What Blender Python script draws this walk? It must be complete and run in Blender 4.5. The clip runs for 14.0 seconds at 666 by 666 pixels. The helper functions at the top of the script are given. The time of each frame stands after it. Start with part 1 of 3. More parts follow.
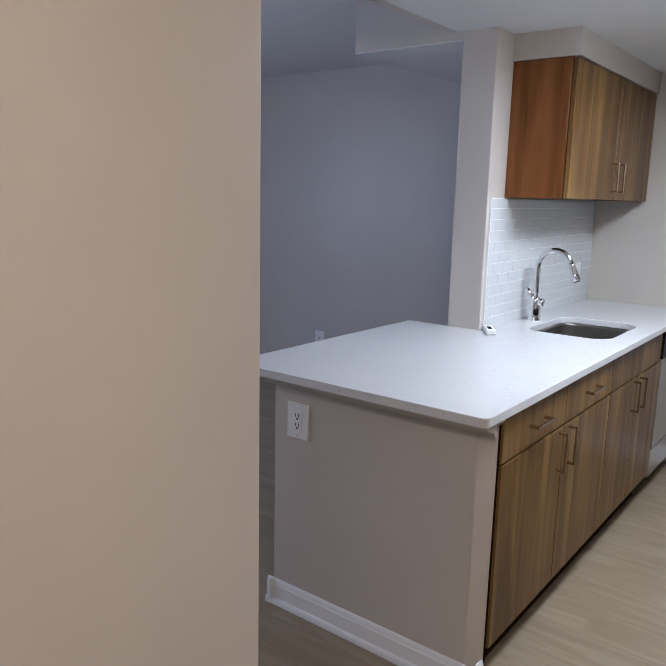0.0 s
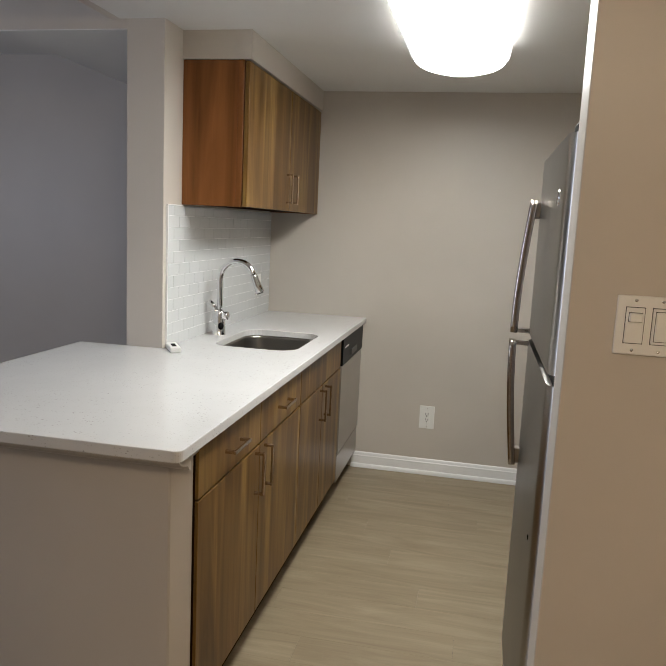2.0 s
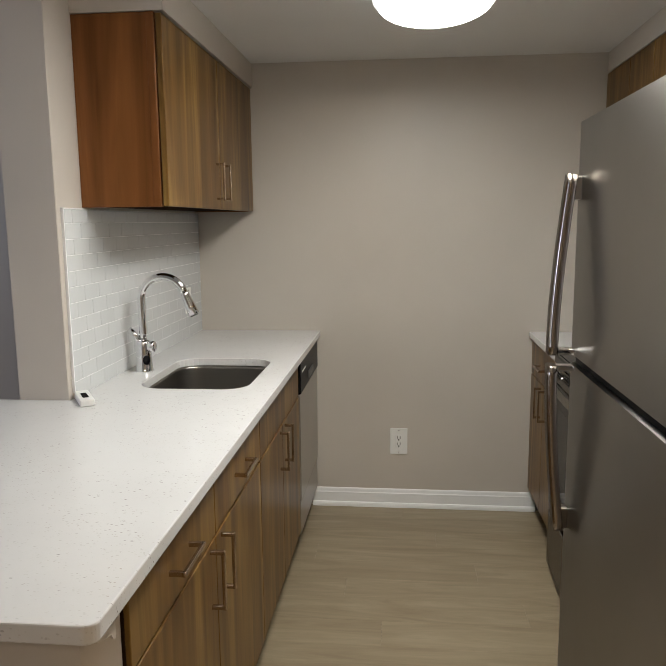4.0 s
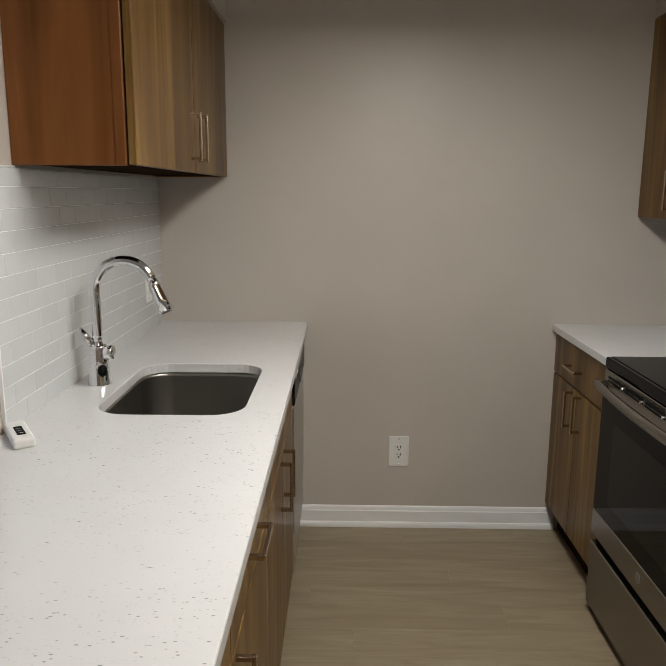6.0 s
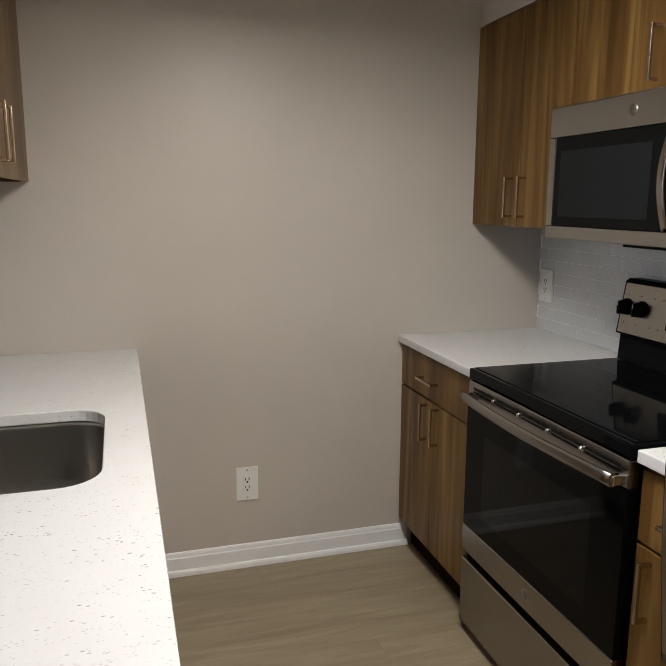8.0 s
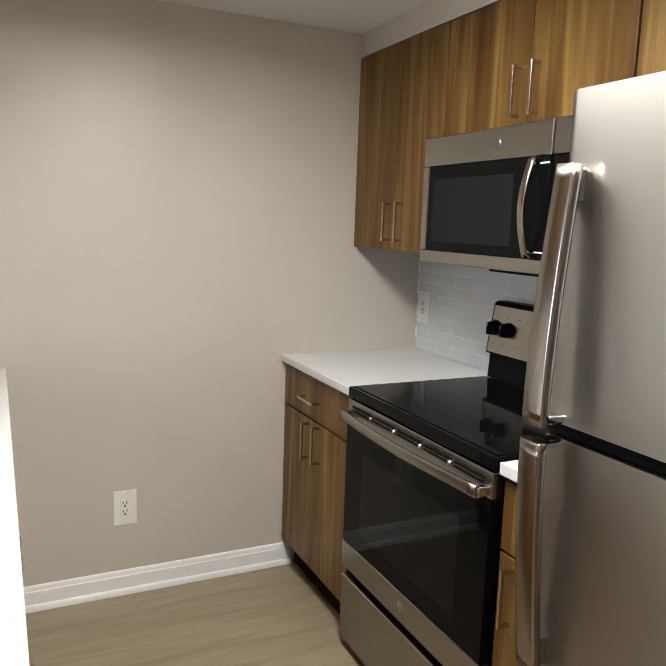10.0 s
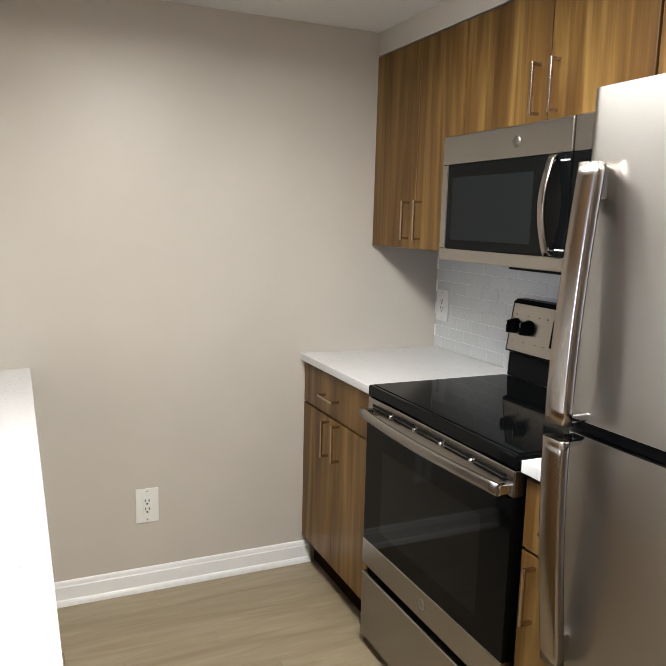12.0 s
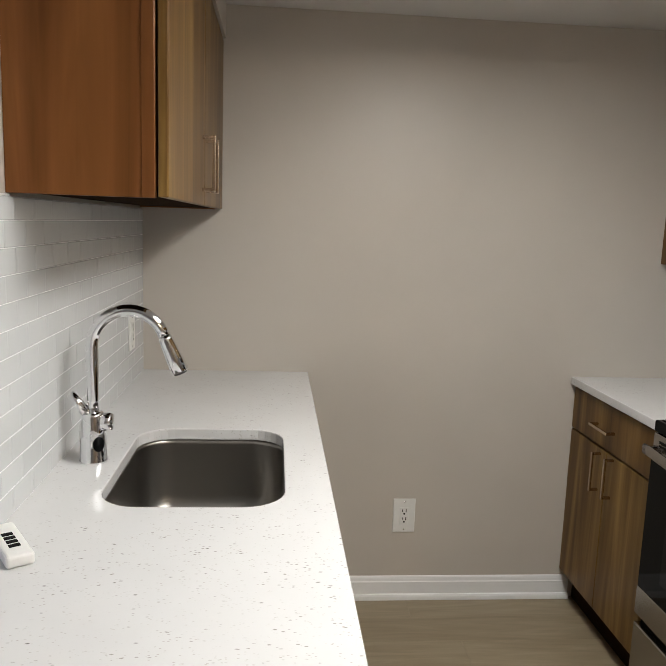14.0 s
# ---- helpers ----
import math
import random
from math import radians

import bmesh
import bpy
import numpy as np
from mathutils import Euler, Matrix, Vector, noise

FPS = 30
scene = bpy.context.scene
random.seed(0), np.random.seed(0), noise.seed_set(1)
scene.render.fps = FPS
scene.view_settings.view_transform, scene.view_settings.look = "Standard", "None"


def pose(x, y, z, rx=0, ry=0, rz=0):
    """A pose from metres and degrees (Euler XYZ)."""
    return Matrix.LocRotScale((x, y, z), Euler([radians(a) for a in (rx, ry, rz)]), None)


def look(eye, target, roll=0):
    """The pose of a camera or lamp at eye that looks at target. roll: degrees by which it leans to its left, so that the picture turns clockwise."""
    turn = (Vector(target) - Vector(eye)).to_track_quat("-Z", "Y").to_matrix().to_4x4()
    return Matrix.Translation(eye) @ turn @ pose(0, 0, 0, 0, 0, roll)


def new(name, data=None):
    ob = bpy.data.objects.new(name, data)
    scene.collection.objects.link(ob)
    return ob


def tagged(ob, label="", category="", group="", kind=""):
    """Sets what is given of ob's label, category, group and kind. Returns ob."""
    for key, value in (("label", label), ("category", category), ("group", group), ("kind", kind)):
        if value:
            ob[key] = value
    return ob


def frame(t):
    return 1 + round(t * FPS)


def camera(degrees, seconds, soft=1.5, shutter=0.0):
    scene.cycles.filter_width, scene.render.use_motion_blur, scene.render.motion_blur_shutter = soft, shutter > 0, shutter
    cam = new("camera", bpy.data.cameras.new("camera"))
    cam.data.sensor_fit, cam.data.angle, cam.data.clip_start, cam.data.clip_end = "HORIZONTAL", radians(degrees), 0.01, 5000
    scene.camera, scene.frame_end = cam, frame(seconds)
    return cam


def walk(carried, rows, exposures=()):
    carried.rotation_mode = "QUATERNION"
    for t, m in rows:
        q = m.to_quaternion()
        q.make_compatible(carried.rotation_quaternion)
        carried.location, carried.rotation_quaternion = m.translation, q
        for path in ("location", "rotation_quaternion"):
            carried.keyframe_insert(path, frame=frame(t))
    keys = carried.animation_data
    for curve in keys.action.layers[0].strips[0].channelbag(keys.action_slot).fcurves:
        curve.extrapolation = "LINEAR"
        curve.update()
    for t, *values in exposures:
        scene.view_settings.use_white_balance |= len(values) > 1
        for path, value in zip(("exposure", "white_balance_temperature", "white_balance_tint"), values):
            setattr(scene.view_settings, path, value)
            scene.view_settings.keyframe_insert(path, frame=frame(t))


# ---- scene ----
cam = camera(50.5, 14.0, soft=1.1)
PATH = [
    (0, (0.237, -0.004, 1.492), (-0.958, 1.553, 1.111), 1.4),
    (0.5, (0.226, 0.04, 1.461), (-0.733, 1.762, 1.121), 2.8),
    (1, (0.213, 0.057, 1.46), (-0.531, 1.887, 1.147), 3.4),
    (1.5, (0.142, 0.116, 1.445), (-0.443, 2.004, 1.144), 3.1),
    (2, (0.115, 0.225, 1.45), (-0.285, 2.161, 1.146), 2.7),
    (2.5, (0.059, 0.355, 1.44), (-0.254, 2.306, 1.133), 2.8),
    (3, (-0.007, 0.5, 1.427), (-0.252, 2.459, 1.109), 1.9),
    (3.5, (-0.08, 0.675, 1.443), (-0.37, 2.63, 1.133), 0.3),
    (3.7, (-0.095, 0.741, 1.447), (-0.341, 2.702, 1.141), -0.2),
    (5.8, (-0.373, 1.391, 1.464), (-0.474, 3.35, 1.074), -1.0),
    (6, (-0.391, 1.409, 1.446), (-0.416, 3.37, 1.056), 0.4),
    (6.5, (-0.427, 1.535, 1.446), (-0.251, 3.492, 1.071), 0.3),
    (7, (-0.472, 1.687, 1.441), (-0.161, 3.63, 1.084), 1.1),
    (7.5, (-0.508, 1.704, 1.44), (-0.084, 3.626, 1.086), 1.0),
    (8, (-0.578, 1.702, 1.448), (-0.01, 3.584, 1.079), 0.3),
    (8.5, (-0.595, 1.699, 1.443), (0.072, 3.549, 1.08), 1.1),
    (9, (-0.592, 1.693, 1.45), (0.165, 3.514, 1.115), 1.9),
    (9.2, (-0.577, 1.688, 1.448), (0.203, 3.501, 1.124), 2.0),
    (11.3, (-0.545, 1.66, 1.452), (0.367, 3.414, 1.148), 1.6),
    (11.5, (-0.555, 1.666, 1.448), (0.332, 3.433, 1.143), 1.7),
    (12, (-0.566, 1.667, 1.452), (0.247, 3.468, 1.139), 1.5),
    (12.5, (-0.582, 1.682, 1.459), (0.102, 3.536, 1.149), 1.5),
    (13, (-0.609, 1.711, 1.471), (-0.092, 3.617, 1.155), 1.7),
    (13.5, (-0.629, 1.717, 1.469), (-0.255, 3.657, 1.161), 1.9),
    (14, (-0.662, 1.724, 1.469), (-0.496, 3.693, 1.162), 2.0),
]
EXPOSURES = [(0.0, 0.2, 5300, 12), (0.5, 0.12, 5420, 9), (1.0, 0.16, 5650, 9), (1.5, 0.1, 5950, 9), (2.0, 0.06, 6300, 8), (3.5, -0.05, 6450, 8), (6.0, -0.35, 6500, 10), (6.5, -0.36, 6500, 10), (7.5, -0.14, 6500, 11), (8.5, -0.08, 6500, 11), (9.0, 0.15, 6480, 10), (11.5, 0.68, 6280, 9), (12.0, 0.72, 6280, 9), (12.5, 0.58, 6340, 9), (13.0, 0.08, 6450, 10), (13.5, -0.08, 6450, 10), (14.0, -0.05, 6400, 10)]
walk(cam, [(t, look(eye, target, roll)) for t, eye, target, roll in PATH], EXPOSURES)

# ---- world and large lights ----
BACK = -2.4        # the wall behind, with the window
world = bpy.data.worlds.new("world")
scene.world = world
world.use_nodes = True
wn = world.node_tree
sky = wn.nodes.new("ShaderNodeTexSky")
sky.sky_type, sky.sun_disc, sky.sun_elevation, sky.sun_rotation = "NISHITA", False, radians(35), radians(60)
wn.links.new(sky.outputs["Color"], wn.nodes["Background"].inputs["Color"])
wn.nodes["Background"].inputs["Strength"].default_value = 0.1

LAMP_STRENGTH = 25.0     # the kitchen's fluorescent diffuser
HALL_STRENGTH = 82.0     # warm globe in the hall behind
SKY_WATTS = 41.0        # skylight that enters by the dining window

sky_light = bpy.data.lights.new("window_daylight", "AREA")
sky_light.shape, sky_light.size, sky_light.size_y = "RECTANGLE", 1.7, 1.2
sky_light.energy, sky_light.color = SKY_WATTS, (0.74, 0.80, 1.0)
new("window_daylight", sky_light).matrix_world = look((-4.86, 0.9, 1.5), (-2.0, 1.2, 1.3))


# ---- mesh helpers ----
PLACE = {}


def merge(*bms):
    out = bmesh.new()
    for b in bms:
        me = bpy.data.meshes.new("tmp")
        b.to_mesh(me)
        out.from_mesh(me)
        bpy.data.meshes.remove(me)
        b.free()
    return out


def box(x0, x1, y0, y1, z0, z1, bevel=0.0, seg=2):
    bm = bmesh.new()
    bmesh.ops.create_cube(bm, size=1.0)
    for v in bm.verts:
        v.co = Vector(((x0 + x1) / 2 + v.co.x * (x1 - x0), (y0 + y1) / 2 + v.co.y * (y1 - y0), (z0 + z1) / 2 + v.co.z * (z1 - z0)))
    if bevel:
        bmesh.ops.bevel(bm, geom=list(bm.edges), offset=bevel, segments=seg, profile=0.5, affect="EDGES")
    return bm


def tube(points, radius, seg=14, flat=1.0, side=None):
    """A swept ring. radius: a number or one a point. flat, side: squash the ring across the direction side."""
    pts = [Vector(p) for p in points]
    bm, rings = bmesh.new(), []
    up = Vector(side).normalized() if side else Vector((0.31, 0.57, 0.76)).normalized()
    for i, p in enumerate(pts):
        t = (pts[min(i + 1, len(pts) - 1)] - pts[max(i - 1, 0)]).normalized()
        a = (up - t * up.dot(t)).normalized()
        b = t.cross(a)
        up = Vector(side).normalized() if side else a
        r = radius[i] if isinstance(radius, (list, tuple)) else radius
        rings.append([bm.verts.new(p + (a * math.cos(2 * math.pi * k / seg) + b * math.sin(2 * math.pi * k / seg) * flat) * r) for k in range(seg)])
    for r0, r1 in zip(rings, rings[1:]):
        for k in range(seg):
            bm.faces.new((r0[k], r0[(k + 1) % seg], r1[(k + 1) % seg], r1[k]))
    bm.faces.new(rings[0][::-1])
    bm.faces.new(rings[-1])
    bmesh.ops.recalc_face_normals(bm, faces=list(bm.faces))
    for f in bm.faces:
        f.smooth = len(f.verts) == 4
    return bm


def ribbon(points, width, thick, side, soft_edge=0.45):
    """A bar of rounded rectangular section swept along points. width (a number or one a point) lies along side."""
    pts = [Vector(p) for p in points]
    s = Vector(side).normalized()
    bm, rings = bmesh.new(), []
    for i, p in enumerate(pts):
        t = (pts[min(i + 1, len(pts) - 1)] - pts[max(i - 1, 0)]).normalized()
        n = t.cross(s).normalized()
        w = (width[i] if isinstance(width, (list, tuple)) else width) / 2
        h, c = thick / 2, min(w, thick / 2) * soft_edge
        sec = [(-w + c, -h), (w - c, -h), (w - c * 0.3, -h + c * 0.3), (w, -h + c), (w, h - c), (w - c * 0.3, h - c * 0.3), (w - c, h), (-w + c, h), (-w + c * 0.3, h - c * 0.3), (-w, h - c), (-w, -h + c), (-w + c * 0.3, -h + c * 0.3)]
        rings.append([bm.verts.new(p + s * u + n * v) for u, v in sec])
    m = len(rings[0])
    for r0, r1 in zip(rings, rings[1:]):
        for k in range(m):
            f = bm.faces.new((r0[k], r0[(k + 1) % m], r1[(k + 1) % m], r1[k]))
            f.smooth = True
    bm.faces.new(rings[0][::-1])
    bm.faces.new(rings[-1])
    bmesh.ops.recalc_face_normals(bm, faces=list(bm.faces))
    return bm


def lathe(profile, centre, axis="z", seg=28):
    """Profile (radius, height) turned about an axis through centre."""
    bm, rings = bmesh.new(), []
    for r, h in profile:
        ring = []
        for k in range(seg):
            a = 2 * math.pi * k / seg
            u, v = r * math.cos(a), r * math.sin(a)
            co = {"z": (u, v, h), "x": (h, u, v), "y": (u, h, v)}[axis]
            ring.append(bm.verts.new(Vector(centre) + Vector(co)))
        rings.append(ring)
    for r0, r1 in zip(rings, rings[1:]):
        for k in range(seg):
            bm.faces.new((r0[k], r0[(k + 1) % seg], r1[(k + 1) % seg], r1[k])).smooth = True
    bm.faces.new(rings[0][::-1])
    bm.faces.new(rings[-1])
    bmesh.ops.recalc_face_normals(bm, faces=list(bm.faces))
    return bm


def prism(profile, plane, a, b):
    """A profile of (u, v) pushed from a to b. plane 'x': (u, v) is (y, z); 'y': (x, z); 'z': (x, y)."""
    bm = bmesh.new()
    rings = []
    for w in (a, b):
        rings.append([bm.verts.new({"x": (w, u, v), "y": (u, w, v), "z": (u, v, w)}[plane]) for u, v in profile])
    n = len(profile)
    for k in range(n):
        bm.faces.new((rings[0][k], rings[0][(k + 1) % n], rings[1][(k + 1) % n], rings[1][k]))
    bm.faces.new(rings[0][::-1])
    bm.faces.new(rings[1])
    bmesh.ops.recalc_face_normals(bm, faces=list(bm.faces))
    return bm


def rounded(cx, cy, wx, wy, r, n=7):
    """Corner points of a rounded rectangle, anticlockwise."""
    pts = []
    for qx, qy, a0 in ((1, 1, 0), (-1, 1, 90), (-1, -1, 180), (1, -1, 270)):
        for k in range(n + 1):
            a = radians(a0 + 90 * k / n)
            pts.append((cx + qx * (wx / 2 - r) + r * math.cos(a), cy + qy * (wy / 2 - r) + r * math.sin(a)))
    return pts


def slab_with_hole(outer, holes, z0, z1, bevel=0.003):
    bm = bmesh.new()
    edges = []
    for loop in [outer] + holes:
        vs = [bm.verts.new((x, y, z1)) for x, y in loop]
        edges += [bm.edges.new((vs[i], vs[(i + 1) % len(vs)])) for i in range(len(vs))]
    bmesh.ops.triangle_fill(bm, use_beauty=True, edges=edges)
    top = list(bm.faces)
    ext = bmesh.ops.extrude_face_region(bm, geom=top)
    moved = [g for g in ext["geom"] if isinstance(g, bmesh.types.BMVert)]
    bmesh.ops.translate(bm, verts=moved, vec=(0, 0, z0 - z1))
    bmesh.ops.recalc_face_normals(bm, faces=list(bm.faces))
    if bevel:
        rim = [e for e in bm.edges if len(e.link_faces) == 2 and e.calc_face_angle(0) > 1.2]
        bmesh.ops.bevel(bm, geom=rim, offset=bevel, segments=2, profile=0.5, affect="EDGES")
    return bm


def smooth_curves(bm, limit=0.6):
    for f in bm.faces:
        f.smooth = True
    for e in bm.edges:
        e.smooth = len(e.link_faces) == 2 and e.calc_face_angle(0) < limit
    return bm


def mesh_object(name, bm, material, origin):
    me = bpy.data.meshes.new(name)
    bmesh.ops.translate(bm, verts=list(bm.verts), vec=-origin)
    bm.to_mesh(me)
    bm.free()
    if material:
        me.materials.append(material)
    return new(name, me)


def bounds(bm):
    xs, ys, zs = zip(*[v.co for v in bm.verts])
    return Vector(((min(xs) + max(xs)) / 2, (min(ys) + max(ys)) / 2, min(zs)))


def empty(name, x, y, z, label, category, group="", kind=""):
    ob = new(name)
    ob.location = (x, y, z)
    ob.empty_display_size = 0.1
    PLACE[ob.name] = Vector((x, y, z))
    return tagged(ob, label, category, group, kind)


def single(name, bm, material, label="", category="", group="", kind=""):
    o = bounds(bm)
    ob = mesh_object(name, bm, material, o)
    ob.location = o
    PLACE[ob.name] = o
    return tagged(ob, label, category, group, kind)


def part(name, bm, material, parent, label=""):
    o = bounds(bm)
    ob = mesh_object(name, bm, material, o)
    ob.parent = parent
    ob.location = o - PLACE[parent.name]
    PLACE[ob.name] = o
    return tagged(ob, label)


def structure(name, bm, material, label, category):
    return single(name, bm, material, label, category, kind="structure")


# ---- materials ----
def material(name):
    m = bpy.data.materials.new(name)
    m.use_nodes = True
    nt = m.node_tree
    return m, nt, nt.nodes["Principled BSDF"]


def node(nt, kind, **values):
    n = nt.nodes.new("ShaderNode" + kind)
    for k, v in values.items():
        n.inputs[k].default_value = v
    return n


def coords(nt, scale=(1, 1, 1), shift=False):
    c = nt.nodes.new("ShaderNodeTexCoord")
    m = node(nt, "Mapping", Scale=scale)
    nt.links.new(c.outputs["Object"], m.inputs["Vector"])
    if shift:
        info = nt.nodes.new("ShaderNodeObjectInfo")
        mul = nt.nodes.new("ShaderNodeVectorMath")
        mul.operation = "SCALE"
        mul.inputs[0].default_value = (37.0, 53.0, 19.0)
        nt.links.new(info.outputs["Random"], mul.inputs["Scale"])
        nt.links.new(mul.outputs["Vector"], m.inputs["Location"])
    return m.outputs["Vector"]


def noise_tex(nt, vector, scale, detail=4.0, rough=0.55, distortion=0.0):
    n = node(nt, "TexNoise", Scale=scale, Detail=detail, Roughness=rough, Distortion=distortion)
    nt.links.new(vector, n.inputs["Vector"])
    return n.outputs["Fac"]


def ramp(nt, fac, stops):
    r = nt.nodes.new("ShaderNodeValToRGB")
    while len(r.color_ramp.elements) < len(stops):
        r.color_ramp.elements.new(0.5)
    for e, (p, c) in zip(r.color_ramp.elements, stops):
        e.position = p
        e.color = (*c, 1) if len(c) == 3 else c
    nt.links.new(fac, r.inputs["Fac"])
    return r.outputs["Color"]


def mix(nt, fac, a, b, mode="MIX"):
    m = nt.nodes.new("ShaderNodeMix")
    m.data_type, m.blend_type = "RGBA", mode
    for sock, v in ((m.inputs[0], fac), (m.inputs[6], a), (m.inputs[7], b)):
        if isinstance(v, (int, float)):
            sock.default_value = v
        elif isinstance(v, tuple):
            sock.default_value = (*v, 1)
        else:
            nt.links.new(v, sock)
    return m.outputs[2]


def bump(nt, bsdf, height, strength, distance=0.001):
    b = node(nt, "Bump", Strength=strength, Distance=distance)
    nt.links.new(height, b.inputs["Height"])
    nt.links.new(b.outputs["Normal"], bsdf.inputs["Normal"])


def paint(name, colour, rough=0.55, vary=0.04, grain=0.25, gloss=0.5):
    m, nt, b = material(name)
    v = coords(nt)
    low = noise_tex(nt, v, 1.7, 3)
    fine = noise_tex(nt, v, 320, 2)
    dark = tuple(c * (1 - vary) for c in colour)
    light = tuple(min(1, c * (1 + vary)) for c in colour)
    nt.links.new(ramp(nt, low, [(0.3, dark), (0.7, light)]), b.inputs["Base Color"])
    b.inputs["Roughness"].default_value = rough
    b.inputs["Specular IOR Level"].default_value = gloss
    bump(nt, b, fine, grain, 0.0006)
    return m


def wood(name, dark, mid, light, rough=0.38, stripe=20.0, contrast=1.0):
    """Laminate with a straight upright grain in broad and fine streaks."""
    m, nt, b = material(name)
    broad = noise_tex(nt, coords(nt, (1, 1, 0.075), True), stripe, 4, 0.56, 1.5)
    fine = noise_tex(nt, coords(nt, (1, 1, 0.02), True), stripe * 9, 4, 0.65)
    slow = noise_tex(nt, coords(nt, (1, 1, 0.3), True), 3.0, 2)
    col = ramp(nt, broad, [(0.28, dark), (0.5, mid), (0.72, light)])
    col = mix(nt, 0.20 * contrast, col, ramp(nt, fine, [(0.3, (0.45, 0.42, 0.40)), (0.7, (1.0, 1.0, 1.0))]), "MULTIPLY")
    col = mix(nt, 0.35, col, ramp(nt, slow, [(0.3, (0.7, 0.68, 0.66)), (0.7, (1.0, 1.0, 1.0))]), "MULTIPLY")
    streak = noise_tex(nt, coords(nt, (1, 1, 0.035), True), stripe * 2.6, 3, 0.5, 0.8)
    col = mix(nt, 0.45 * contrast, col, ramp(nt, streak, [(0.34, (0.42, 0.36, 0.31)), (0.47, (1.0, 1.0, 1.0)), (0.60, (1.0, 1.0, 1.0)), (0.72, (1.18, 1.18, 1.12))]), "MULTIPLY")
    nt.links.new(col, b.inputs["Base Color"])
    b.inputs["Roughness"].default_value = rough
    b.inputs["Specular IOR Level"].default_value = 0.20
    bump(nt, b, fine, 0.12, 0.0005)
    return m


def metal(name, colour, rough=0.28, brush=(1, 1, 90), strength=0.06, streak=0.10, aniso=0.0, edge=1.0):
    m, nt, b = material(name)
    b.inputs["Metallic"].default_value = 1.0
    b.inputs["Specular Tint"].default_value = (edge, edge, edge, 1)
    s = noise_tex(nt, coords(nt, brush, True), 14, 5, 0.7)
    low = noise_tex(nt, coords(nt, (1, 1, 1), True), 4, 3)
    nt.links.new(ramp(nt, low, [(0.3, tuple(c * 0.93 for c in colour)), (0.7, colour)]), b.inputs["Base Color"])
    r = node(nt, "MapRange")
    r.inputs["To Min"].default_value, r.inputs["To Max"].default_value = rough - streak / 2, rough + streak / 2
    nt.links.new(s, r.inputs["Value"])
    nt.links.new(r.outputs["Result"], b.inputs["Roughness"])
    if aniso:
        tan = nt.nodes.new("ShaderNodeTangent")
        tan.direction_type, tan.axis = "RADIAL", "Z"
        nt.links.new(tan.outputs["Tangent"], b.inputs["Tangent"])
        b.inputs["Anisotropic"].default_value = aniso
        b.inputs["Anisotropic Rotation"].default_value = 0.25
    if strength:
        bump(nt, b, s, strength, 0.0004)
    return m


def plain(name, colour, rough=0.4, metallic=0.0, vary=0.06, scale=60.0, gloss=0.5, ior=1.5):
    m, nt, b = material(name)
    f = noise_tex(nt, coords(nt), scale, 3)
    nt.links.new(ramp(nt, f, [(0.3, tuple(c * (1 - vary) for c in colour)), (0.7, tuple(min(1, c * (1 + vary)) for c in colour))]), b.inputs["Base Color"])
    b.inputs["Roughness"].default_value = rough
    b.inputs["Metallic"].default_value = metallic
    b.inputs["Specular IOR Level"].default_value = gloss
    b.inputs["IOR"].default_value = ior
    return m


def glow(name, colour, strength):
    m, nt, b = material(name)
    b.inputs["Base Color"].default_value = (0.8, 0.8, 0.8, 1)
    b.inputs["Emission Color"].default_value = (*colour, 1)
    b.inputs["Emission Strength"].default_value = strength
    b.inputs["Roughness"].default_value = 0.4
    return m


def quartz(name):
    m, nt, b = material(name)
    v = coords(nt)
    cloud = noise_tex(nt, v, 9, 4)
    col = ramp(nt, cloud, [(0.3, (0.645, 0.643, 0.640)), (0.7, (0.665, 0.663, 0.660))])
    for scale, lo, tint, patch, grow in ((120, 0.15, (0.27, 0.25, 0.235), 3.1, 0.55), (190, 0.17, (0.42, 0.39, 0.36), 5.3, 0.53), (85, 0.11, (0.12, 0.11, 0.10), 2.3, 0.585)):
        flat = coords(nt, (0.62, 1.35, 1))
        cell = node(nt, "TexVoronoi", Scale=scale, Randomness=1.0)
        nt.links.new(flat, cell.inputs["Vector"])
        spot = ramp(nt, cell.outputs["Distance"], [(lo, (1, 1, 1)), (lo + 0.10, (0, 0, 0))])
        keep = ramp(nt, noise_tex(nt, flat, scale * 0.4, 2), [(grow, (0, 0, 0)), (grow + 0.05, (1, 1, 1))])
        area = ramp(nt, noise_tex(nt, coords(nt, (1, 1, 1)), patch, 2), [(0.40, (0.2, 0.2, 0.2)), (0.60, (0.85, 0.85, 0.85))])
        f = mix(nt, 1.0, mix(nt, 1.0, spot, keep, "MULTIPLY"), area, "MULTIPLY")
        col = mix(nt, f, col, tint)
    nt.links.new(col, b.inputs["Base Color"])
    b.inputs["Roughness"].default_value = 0.16
    return m


